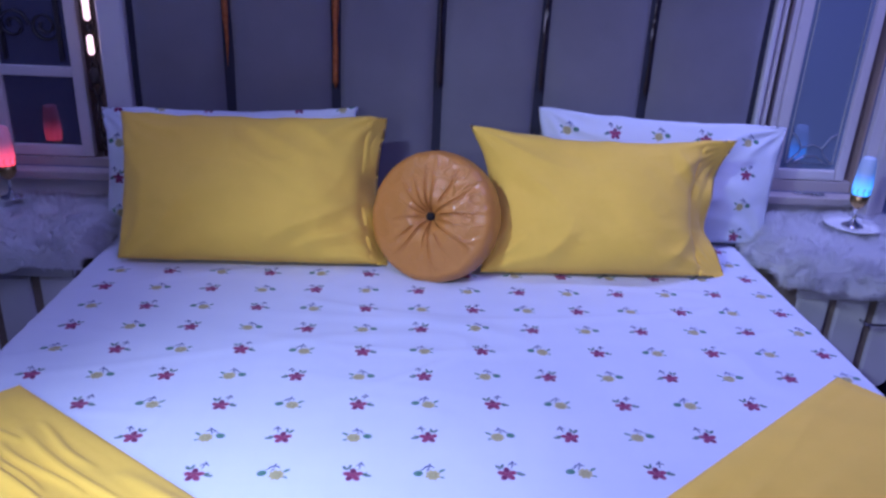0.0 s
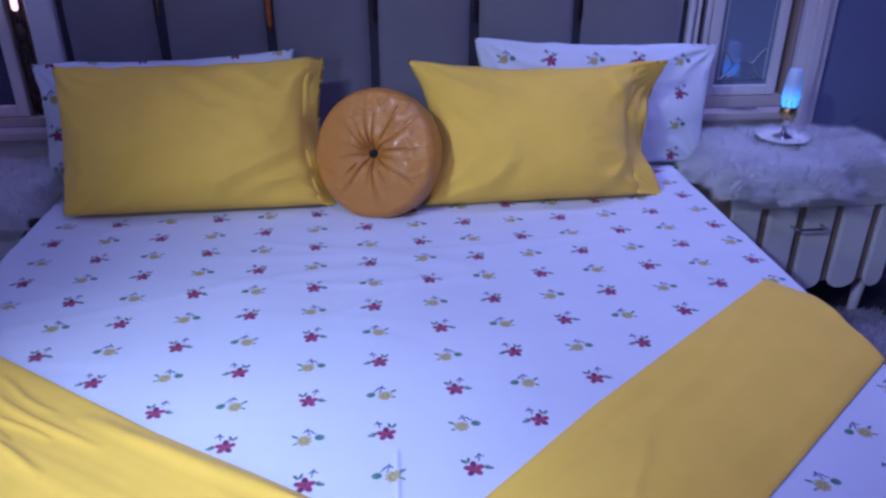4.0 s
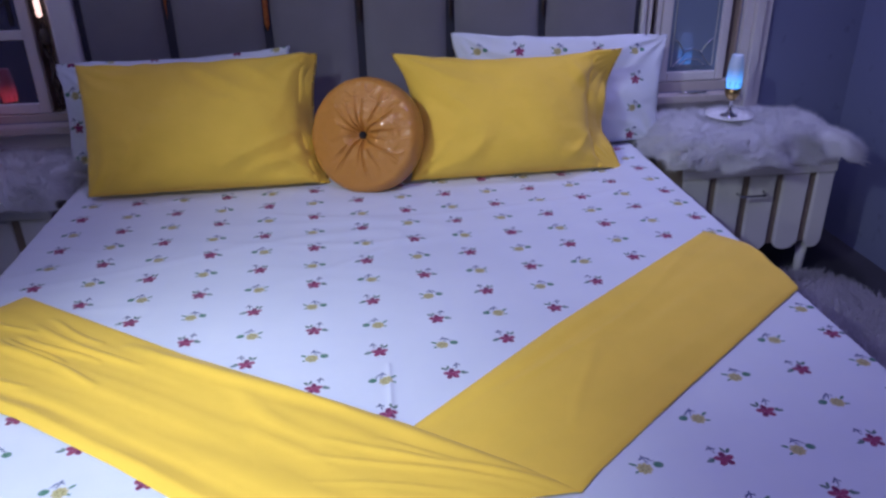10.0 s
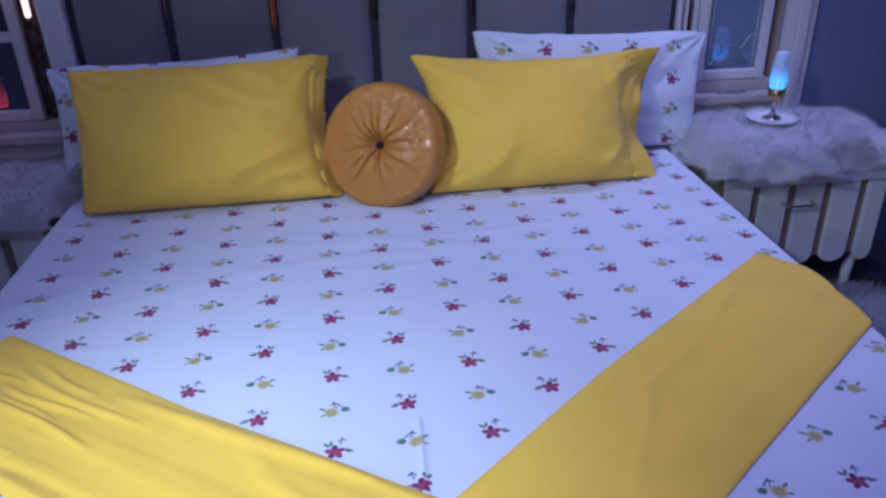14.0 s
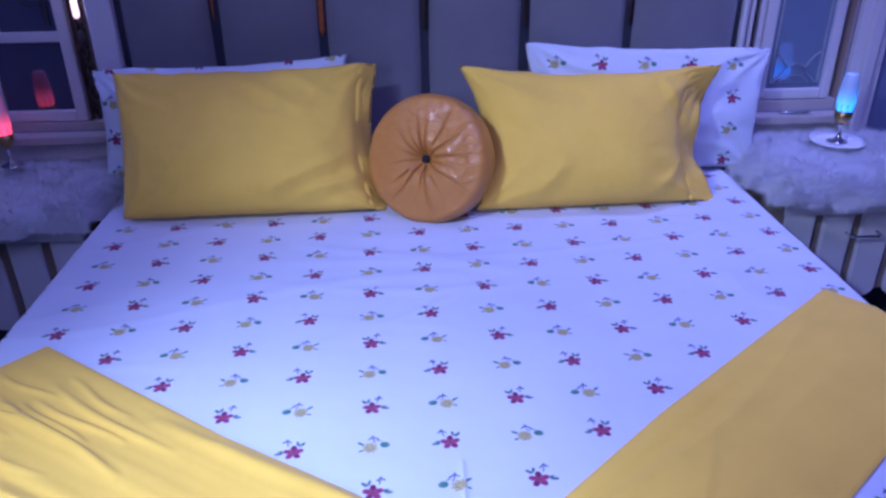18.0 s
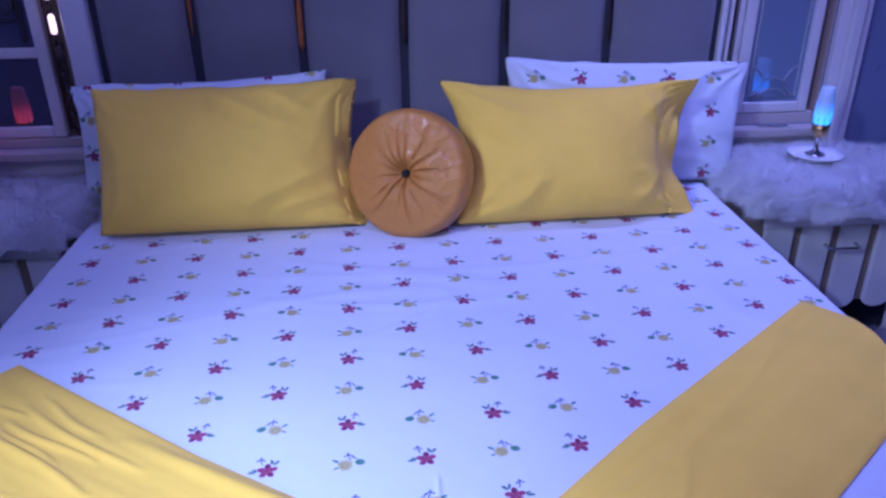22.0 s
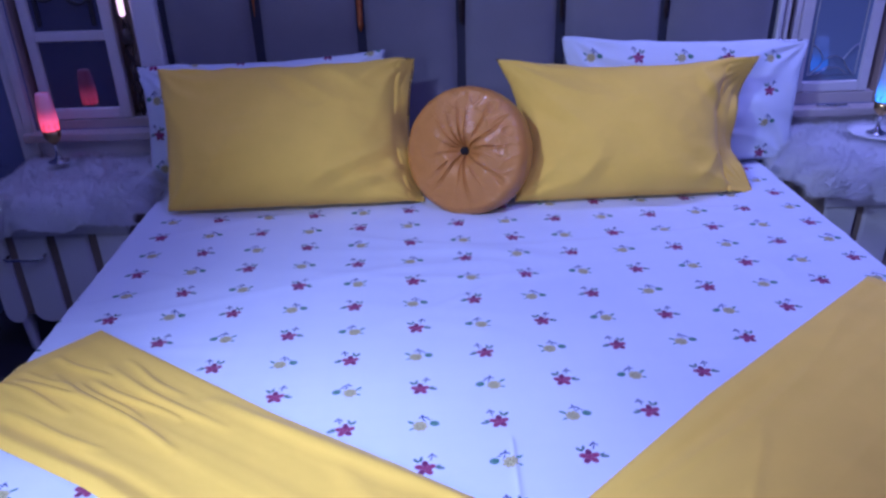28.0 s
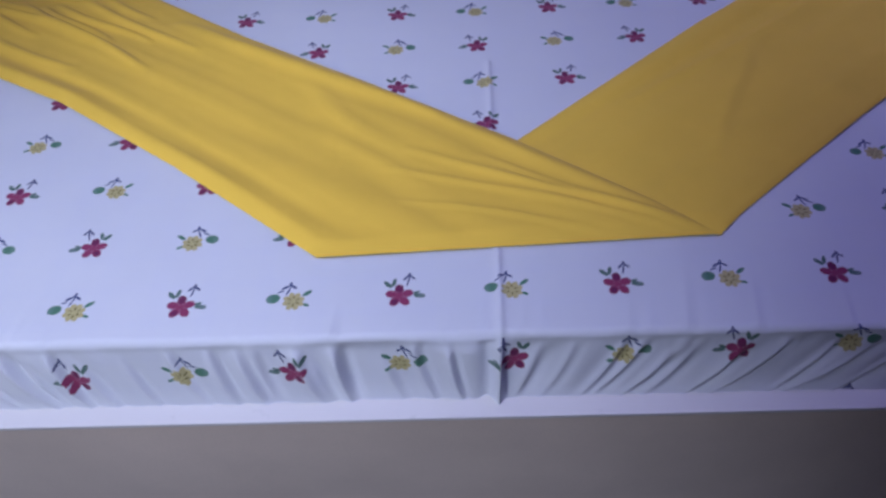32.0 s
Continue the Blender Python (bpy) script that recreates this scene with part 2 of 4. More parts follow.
BACKING = paint("dark_grey_backing", (0.035, 0.035, 0.055), 0.8, 0.2)
DARKGROOVE = paint("brown_groove_paint", (0.27, 0.21, 0.17), 0.6, 0.2)
BRASS = metal("antique_brass", (0.55, 0.38, 0.16), 0.3)
COPPER = metal("copper_strip", (0.58, 0.20, 0.08), 0.55)


def crinkled_foil():
    """Dark foil, crushed, with a few bright highlights painted into its colour."""
    n = Nodes("crinkled_foil")
    glint = n.ramp(n.noise(26.0, 4, stretch=(1.0, 1.0, 0.35)), 0.56, 0.70)
    n.bump(n.noise(120.0, 3), 0.9, 0.004)
    return n.base(n.mix(glint, (0.055, 0.042, 0.045), (0.62, 0.57, 0.54)), 0.28, 0.9)


BRASSDARK = crinkled_foil()
CHROME = metal("chrome", (0.75, 0.75, 0.78), 0.15)


def hairy(name, colour):
    """Hair that lets part of the light through."""
    n = Nodes(name)
    tone = n.mix(n.noise(14.0, 4), tuple(c * 0.88 for c in colour), colour)
    n.base(tone, 0.9, sheen=0.3, spec=0.1)
    through_it = n.add("ShaderNodeBsdfTranslucent")
    n.put(through_it.inputs[0], tone)
    both = n.add("ShaderNodeMixShader")
    both.inputs[0].default_value = 0.48
    n.put(both.inputs[1], n.shader.outputs[0])
    n.put(both.inputs[2], through_it.outputs[0])
    n.put(n.tree.nodes["Material Output"].inputs[0], both.outputs[0])
    return n.mat


FUR = hairy("white_fur", (0.92, 0.92, 0.94))
RUGFUR = hairy("pale_rug_pile", (0.60, 0.57, 0.66))
IRON = paint("black_iron", (0.02, 0.02, 0.025), 0.5)
CHINA = Nodes("white_china").base((0.85, 0.85, 0.87), 0.12)
BUTTON = paint("dark_button", (0.012, 0.009, 0.008), 0.8)
CORD = paint("dark_cord", (0.06, 0.045, 0.035), 0.8)


def gold_satin():
    n = Nodes("gold_leatherette")
    tone = n.mix(n.noise(25.0, 5), (0.48, 0.205, 0.040), (0.57, 0.255, 0.055))
    crackle = n.noise(95.0, 5, 0.65)
    n.bump(n.math("ADD", n.noise(34.0, 5, 0.6), n.math("MULTIPLY", crackle, 0.5)), 0.30, 0.004)
    mat = n.base(tone, 0.55, 0.0, spec=0.3)
    n.shader.inputs["Coat Weight"].default_value = 0.55
    n.shader.inputs["Coat Roughness"].default_value = 0.11
    n.shader.inputs["Coat Tint"].default_value = (1.0, 0.94, 0.8, 1)
    rough = n.add("ShaderNodeBump")
    rough.inputs["Strength"].default_value, rough.inputs["Distance"].default_value = 1.0, 0.0048
    n.put(rough.inputs["Height"], n.noise(55.0, 1.2, 0.5))
    n.put(n.shader.inputs["Coat Normal"], rough.outputs[0])
    return mat


GOLD = gold_satin()


def film_glass(name, tone, mirror):
    """Window glass with a reflective film."""
    n = Nodes(name)
    return n.base(tone, 0.04, mirror, spec=0.8)


PANE_EAST = film_glass("filmed_glass", (0.30, 0.37, 0.52), 0.40)
PANE_WEST = film_glass("dark_filmed_glass", (0.20, 0.20, 0.26), 0.75)
GLOW_BLUE = glowing("blue_led_glow", (0.04, 0.30, 1.0), 2.1, (0.5, 0.5, 0.55), (0.10, 0.185, 0.08))
GLOW_RED = glowing("red_led_glow", (1.0, 0.06, 0.10), 1.6, (0.5, 0.5, 0.55), (0.10, 0.185, 0.08))
GLOW_STRING = glowing("pink_led_tube", (1.0, 0.62, 0.62), 1.5)
# glow for the added, unseen ceiling panels
GLOW_VIOLET = glowing("added_blue_panel_glow", (0.4, 0.4, 1.0), 14.0)
GLOW_PALEBLUE = glowing("added_pale_blue_glow", (0.36, 0.31, 1.0), 1.0)
GLOW_PANEL = glowing("added_white_panel_glow", (0.75, 0.80, 1.0), 25.0)


# ---- mesh helpers ----
def mesh_object(name, bm, material, parent=None, label="", smooth=True):
    bmesh.ops.recalc_face_normals(bm, faces=bm.faces)
    data = bpy.data.meshes.new(name)
    bm.to_mesh(data)
    bm.free()
    for p in data.polygons:
        p.use_smooth = smooth
    for m in material if isinstance(material, (list, tuple)) else [material]:
        data.materials.append(m)
    ob = new(name, data)
    if parent:
        ob.parent = parent
    if label:
        ob["label"] = label
    return ob


def part(name, bm, material, parent, label="", smooth=False):
    return mesh_object(name, bm, material, parent, label, smooth)


def thing(name, place, label, category, group=""):
    ob = new(name)
    ob.location = place
    return tagged(ob, label, category, group)


def box(x0, x1, y0, y1, z0, z1, bevel=0.004, segments=2):
    bm = bmesh.new()
    bmesh.ops.create_cube(bm, size=1, matrix=Matrix.Translation(((x0 + x1) / 2, (y0 + y1) / 2, (z0 + z1) / 2)) @ Matrix.Diagonal((x1 - x0, y1 - y0, z1 - z0, 1)))
    if bevel:
        bmesh.ops.bevel(bm, geom=bm.edges[:], offset=min(bevel, 0.45 * min(x1 - x0, y1 - y0, z1 - z0)), segments=segments, affect="EDGES", profile=0.6)
    return bm


def join(*some):
    out = bmesh.new()
    for bm in some:
        data = bpy.data.meshes.new("tmp")
        bm.to_mesh(data)
        bm.free()
        out.from_mesh(data)
        bpy.data.meshes.remove(data)
    return out


def lathe(profile, sides=32, place=(0, 0, 0)):
    """A turned solid from (radius, height) pairs."""
    bm = bmesh.new()
    rings = []
    for r, z in profile:
        rings.append([bm.verts.new((place[0] + r * math.cos(a), place[1] + r * math.sin(a), place[2] + z)) for a in (k * math.tau / sides for k in range(sides))])
    for a, b in zip(rings, rings[1:]):
        for k in range(sides):
            bm.faces.new((a[k], a[(k + 1) % sides], b[(k + 1) % sides], b[k]))
    bm.faces.new(rings[0][::-1])
    bm.faces.new(rings[-1])
    return bm


def tube(points, radius, sides=8):
    """A round bar along a line of points."""
    bm = bmesh.new()
    points = [Vector(p) for p in points]
    rings = []
    for k, p in enumerate(points):
        way = (points[min(k + 1, len(points) - 1)] - points[max(k - 1, 0)]).normalized()
        turn = way.to_track_quat("Z", "Y")
        rings.append([bm.verts.new(p + turn @ Vector((radius * math.cos(a), radius * math.sin(a), 0))) for a in (s * math.tau / sides for s in range(sides))])
    for a, b in zip(rings, rings[1:]):
        for s in range(sides):
            bm.faces.new((a[s], a[(s + 1) % sides], b[(s + 1) % sides], b[s]))
    bm.faces.new(rings[0][::-1])
    bm.faces.new(rings[-1])
    return bm


def wave(x, y, z=0.0, scale=1.0):
    return noise.noise(Vector((x * scale, y * scale, z)))


# ---- room ----
TOP = 0.44          # top of the mattress
FACE = 1.145        # room side of the wall behind the bed
EAST, WEST, SOUTH, HIGH = 1.80, -1.56, -2.9, 2.45

def wall(name, bms, material, label):
    return tagged(mesh_object(name, join(*bms), material, smooth=False), label, "wall", kind="structure")


tagged(mesh_object("floor", box(WEST - 0.15, EAST + 0.15, SOUTH - 0.15, FACE + 0.2, -0.1, 0, 0), FLOOR, smooth=False), "dark vinyl bedroom floor", "floor", kind="structure")
tagged(mesh_object("ceiling", box(WEST - 0.15, EAST + 0.15, SOUTH - 0.15, FACE + 0.2, HIGH, HIGH + 0.1, 0), CEILING, smooth=False), "plain white painted ceiling", "ceiling", kind="structure")
# openings: east window x 1.002..1.335, west window x -1.356..-0.982, z 0.575..1.95
EW, WW, SILL, HEAD = (1.002, 1.335), (-1.356, -0.982), 0.575, 1.95
wall("wall_north", [
    box(WEST - 0.15, EAST + 0.15, FACE, FACE + 0.16, 0, SILL, 0),
    box(WEST - 0.15, EAST + 0.15, FACE, FACE + 0.16, HEAD, HIGH, 0),
    box(WEST - 0.15, WW[0], FACE, FACE + 0.16, SILL, HEAD, 0),
    box(WW[1], EW[0], FACE, FACE + 0.16, SILL, HEAD, 0),
    box(EW[1], EAST + 0.15, FACE, FACE + 0.16, SILL, HEAD, 0),
], BLUE, "blue painted wall behind the bed with two windows")
wall("wall_east", [box(EAST, EAST + 0.15, SOUTH, FACE, 0, HIGH, 0)], BLUE, "plain blue painted side wall")
wall("wall_west", [box(WEST - 0.15, WEST, SOUTH, FACE, 0, HIGH, 0)], BLUE, "plain blue painted side wall")
wall("wall_south", [box(WEST - 0.15, EAST + 0.15, SOUTH - 0.15, SOUTH, 0, HIGH, 0)], BLUE, "plain blue painted wall behind the viewer")


# an invented fixture out of view, put where a fill lamp hangs
def added_ceiling_light(x, y, half, glow, label):
    t = thing("added_ceiling_light", (x, y, HIGH - 0.05), label, "ceiling light")
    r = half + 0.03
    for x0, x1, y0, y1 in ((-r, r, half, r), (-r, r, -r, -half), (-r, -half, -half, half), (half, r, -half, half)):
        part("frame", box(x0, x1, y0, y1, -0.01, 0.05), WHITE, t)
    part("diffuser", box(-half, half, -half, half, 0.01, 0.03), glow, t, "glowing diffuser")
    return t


added_ceiling_light(-0.90, -1.70, 0.10, GLOW_PANEL, "small square white ceiling panel, added unseen to brighten the bed")
added_ceiling_light(-1.42, -1.20, 0.10, GLOW_PANEL, "small square white ceiling panel, added unseen to brighten the bed")
added_ceiling_light(0.50, -0.60, 0.36, GLOW_PALEBLUE, "large square blue ceiling panel, added unseen as blue fill")
added_ceiling_light(1.25, 0.88, 0.10, GLOW_VIOLET, "small square blue ceiling panel, added unseen to brighten a bedside")
added_ceiling_light(-1.25, 0.88, 0.10, GLOW_VIOLET, "small square blue ceiling panel, added unseen to brighten a bedside")


def window(name, lo, hi, stiles, inner, sill_z, pane_mat, label):
    """A casement in its opening: lo, hi the opening, stiles the casement's outer sides, inner its glass."""
    w = thing(name, (0, 0, 0), label, "window")
    w["kind"] = "structure"
    top = HEAD
    y = FACE
    # opening's lining
    part("reveal", join(box(lo, lo + 0.006, y + 0.002, y + 0.12, SILL, top, 0), box(hi - 0.006, hi, y + 0.002, y + 0.12, SILL, top, 0), box(lo, hi, y + 0.002, y + 0.12, top - 0.006, top, 0)), REVEAL, w)
    s0, s1 = stiles
    part("window_frame", join(box(s0, inner[0], y + 0.005, y + 0.035, sill_z, top - 0.02, 0.006), box(inner[1], s1, y + 0.005, y + 0.035, sill_z, top - 0.02, 0.006),
                              box(inner[0], inner[1], y + 0.006, y + 0.034, sill_z, sill_z + 0.034, 0.006), box(inner[0], inner[1], y + 0.006, y + 0.034, top - 0.06, top - 0.02, 0.006)), FRAME, w)
    pane = part("pane", box(inner[0] - 0.003, inner[1] + 0.003, y + 0.018, y + 0.022, sill_z + 0.032, top - 0.05, 0), pane_mat, w, "reflective tinted window glass")
    part("back_board", box(lo + 0.006, hi - 0.006, y + 0.10, y + 0.12, SILL, top, 0), REVEAL, w)
    part("window_sill", box(lo - 0.03, hi + 0.02, y - 0.05, y + 0.10, SILL - 0.03, SILL - 0.002, 0.006), SILLPAINT, w, "pale painted wooden sill")
    part("apron", box(lo, hi, y - 0.012, y - 0.001, SILL - 0.12, SILL - 0.031, 0.003), FRAME, w)
    part("threshold", box(lo + 0.007, hi - 0.007, y + 0.004, y + 0.09, SILL - 0.001, sill_z - 0.002, 0.003), SILLPAINT, w)
    return w, pane


win_e, pane_e = window("window_1", EW[0], EW[1], (1.050, 1.303), (1.088, 1.272), 0.612, PANE_EAST, "narrow white casement window with leaded reflective glass")
win_w, pane_w = window("window_2", WW[0], WW[1], (-1.327, -1.052), (-1.296, -1.088), 0.604, PANE_WEST, "white casement window with dark glass and iron scrollwork")

# architraves
def moulding(x0, x1, z0, z1, y, depth, steps):
    bms, w = [], (x1 - x0) / steps
    for k in range(steps):
        d = depth * (0.55 + 0.45 * (k % 2))
        bms.append(box(x0 + k * w, x0 + (k + 1) * w - 0.001, y - d, y - 0.001, z0, z1, 0.003))
    return join(*bms)


part("architrave", moulding(1.337, 1.437, 0.47, HEAD + 0.08, FACE, 0.045, 3), FRAME, win_e)
part("architrave", moulding(0.976, 1.000, 0.47, HEAD + 0.08, FACE, 0.022, 2), FRAME, win_e)
part("architrave", moulding(-1.417, -1.358, 0.47, HEAD + 0.08, FACE, 0.024, 2), FRAME, win_w)
part("bead", box(1.028, 1.046, FACE + 0.004, FACE + 0.03, SILL, HEAD, 0.004), FRAME, win_e)
# leaded border and fan at the foot of the east pane
gy = FACE + 0.016
a0, a1, b0 = 1.104, 1.258, 0.664
mid = (a0 + a1) / 2
LEAD = metal("lead_came", (0.55, 0.57, 0.62), 0.4)
lead = [tube([(a0, gy, 1.9), (a0, gy, b0), (a1, gy, b0), (a1, gy, 1.9)], 0.0032, 6),
        tube([(a0, gy, b0 + 0.10), (a0 + 0.022, gy, b0 + 0.085), (a0 + 0.045, gy, b0 + 0.05), (a0 + 0.036, gy, b0 + 0.03), (a0 + 0.005, gy, b0)], 0.0022, 6),
        tube([(a1, gy, b0 + 0.10), (a1 - 0.022, gy, b0 + 0.085), (a1 - 0.045, gy, b0 + 0.05), (a1 - 0.036, gy, b0 + 0.03), (a1 - 0.005, gy, b0)], 0.0022, 6),
        tube([(a0 + 0.03, gy, b0 + 0.004), (mid - 0.02, gy, b0 + 0.024), (mid + 0.02, gy, b0 + 0.024), (a1 - 0.03, gy, b0 + 0.004)], 0.0022, 6),
        tube([(a0 + 0.045, gy, b0 + 0.05), (mid, gy, b0 + 0.062), (a1 - 0.045, gy, b0 + 0.05)], 0.0018, 6)]
part("lead_came", join(*lead), LEAD, pane_e, "thin leaded border with a fan pattern")
# iron scrollwork on the west pane
scroll = []
for cx, cz, r, turns, side in ((-1.24, 0.99, 0.045, 1.6, 1), (-1.15, 0.99, 0.045, 1.6, -1), (-1.195, 1.10, 0.05, 1.4, 1), (-1.24, 1.22, 0.04, 1.5, -1), (-1.15, 1.22, 0.04, 1.5, 1)):
    pts = []
    for k in range(28):
        f = k / 27
        a = side * f * turns * math.tau
        pts.append((cx + r * (1 - 0.75 * f) * math.cos(a), FACE + 0.012, cz + r * (1 - 0.75 * f) * math.sin(a)))
    scroll.append(tube(pts, 0.0035, 6))
scroll.append(tube([(-1.112, FACE + 0.012, 0.89), (-1.112, FACE + 0.012, 1.85)], 0.006, 8))
scroll.append(tube([(-1.275, FACE + 0.012, 0.89), (-1.275, FACE + 0.012, 1.85)], 0.005, 8))
part("scrollwork", join(*scroll), IRON, pane_w, "black wrought iron scrolls")
part("glazing_bar", box(-1.297, -1.087, FACE + 0.006, FACE + 0.018, 0.845, 0.875, 0.004), FRAME, win_w)

# ---- bed ----
HW, FOOT, HEADY = 0.917, -0.775, 1.095
bed = thing("bed", (0, 0.15, 0), "double bed with grey velvet channelled headboard and white frame", "bed")
bed_at = Matrix.Translation((0, -0.15, 0))


def bedpart(name, bm, material, label="", smooth=False):
    bmesh.ops.transform(bm, matrix=bed_at, verts=bm.verts)
    return part(name, bm, material, bed, label, smooth)


bedpart("foot_rail_cap", box(-0.945, 0.945, -0.8205, -0.760, 0.330, 0.337, 0.002), WHITE, "white lacquered ledge")
bedpart("foot_panel", box(-0.943, 0.943, -0.8190, -0.770, 0.03, 0.3295, 0.003, 3), TAUPE, "taupe upholstered panel")
for s in (-1, 1):
    bedpart("side_rail", box(min(s * 0.90, s * 0.935), max(s * 0.90, s * 0.935), -0.758, 1.10, 0.06, 0.330, 0.004), WHITE)
    bedpart("leg", box(min(s * 0.82, s * 0.88), max(s * 0.82, s * 0.88), -0.74, -0.68, 0, 0.06, 0.004), BLACK)
    bedpart("leg", box(min(s * 0.82, s * 0.88), max(s * 0.82, s * 0.88), 0.98, 1.04, 0, 0.06, 0.004), BLACK)
bedpart("base_board", box(-0.898, 0.898, -0.755, 1.09, 0.20, 0.235, 0.003), TAUPE)
bedpart("back_board", box(-0.901, 0.957, 1.128, 1.143, 0.05, 1.50, 0.002), BACKING, "dark backing board")
edges = (-0.895, -0.618, -0.307, -0.005, 0.297, 0.612, 0.955)
for k in range(6):
    x0, x1 = edges[k] + 0.014, edges[k + 1] - 0.014
    # padded channel with a rounded front
    bm = bmesh.new()
    cols, rows = 18, 26
    grid = []
    for r in range(rows + 1):
        z = 0.34 + (1.48 - 0.34) * r / rows
        line = []
        for c in range(cols + 1):
            u = -1 + 2 * c / cols
            puff = (1 - abs(u) ** 3.2) ** 0.6 if abs(u) < 1 else 0.0
            y = 1.127 - 0.030 * puff - 0.0025 * wave(k * 7 + u, z * 6)
            line.append(bm.verts.new((x0 + (x1 - x0) * (u + 1) / 2 + 0.003 * wave(z * 5, k * 3.1), y, z)))
        grid.append(line)
    for r in range(rows):
        for c in range(cols):
            bm.faces.new((grid[r][c], grid[r][c + 1], grid[r + 1][c + 1], grid[r + 1][c]))
    bedpart("headboard_panel", bm, GREY, smooth=True)


def trim_strip(x, low, seed, broad, blunt):
    """A thin strip pinched between two pads, its edges partly swallowed by them."""
    bm = bmesh.new()
    n, cols = 60, []
    for k in range(n + 1):
        z = low + (1.48 - low) * k / n
        ease = min(1.0, k / (14 if blunt == 0 else 2))
        w = broad * ease * (0.65 + 0.7 * wave(z * 9, seed))
        c = x + 0.004 * wave(z * 6, seed + 5)
        y = 1.112 + 0.002 * wave(z * 11, seed + 9)
        cols.append([bm.verts.new(p) for p in ((c - w, y + 0.004, z), (c - w * 0.8, y, z), (c + w * 0.8, y, z), (c + w, y + 0.004, z))])
    for p, q in zip(cols, cols[1:]):
        for i in range(3):
            bm.faces.new((p[i], p[i + 1], q[i + 1], q[i]))
    return bm


for k, (low, broad) in enumerate(((0.90, 0.012), (0.85, 0.011), (0.86, 0.010), (0.86, 0.008), (0.86, 0.009))):
    bedpart("strip", trim_strip(edges[k + 1], low, 3.3 * k, broad, k), COPPER if k < 2 else BRASSDARK, "copper coloured trim strip" if k < 2 else "crinkled dark foil trim strip", True)
bedpart("side_post", box(-0.978, -0.902, 1.100, 1.143, 0.03, 1.52, 0.012, 3), WHITE, "white lacquered side post")
bedpart("side_post", box(0.958, 0.974, 1.110, 1.143, 0.03, 1.52, 0.006, 3), WHITE, "white lacquered side post")

tagged(mesh_object("mattress", box(-HW + 0.014, HW - 0.014, FOOT + 0.014, HEADY - 0.01, 0.236, TOP - 0.006, 0.03, 3), cloth("mattress_ticking", (0.6, 0.6, 0.62))), "plain mattress under the printed sheet", "mattress")

SLANT = radians(1.95)     # the print runs a little askew to the bed


def print_uv(a, b):
    a = a + 0.027
    return a * math.cos(SLANT) + b * math.sin(SLANT), -a * math.sin(SLANT) + b * math.cos(SLANT)


def fold(s, half, r=0.010):
    """Along a cloth that lies flat out to half and then turns down over a rounded edge: the way out and the drop."""
    flat = half - r
    if s <= flat:
        return s, 0.0
    a = (s - flat) / r
    if a <= math.pi / 2:
        return flat + r * math.sin(a), r * (1 - math.cos(a))
    return half, r + (s - flat - r * math.pi / 2)


def drape(a, b, lift=0.0):
    """A point of flat cloth laid over the mattress."""
    mid = (FOOT + HEADY) / 2
    half = (HEADY - FOOT) / 2
    x, dx = fold(abs(a), HW + lift)
    y, dy = fold(abs(b - mid), half + lift)
    return math.copysign(x, a), mid + math.copysign(y, b - mid), TOP + lift - max(dx, dy), dx, dy


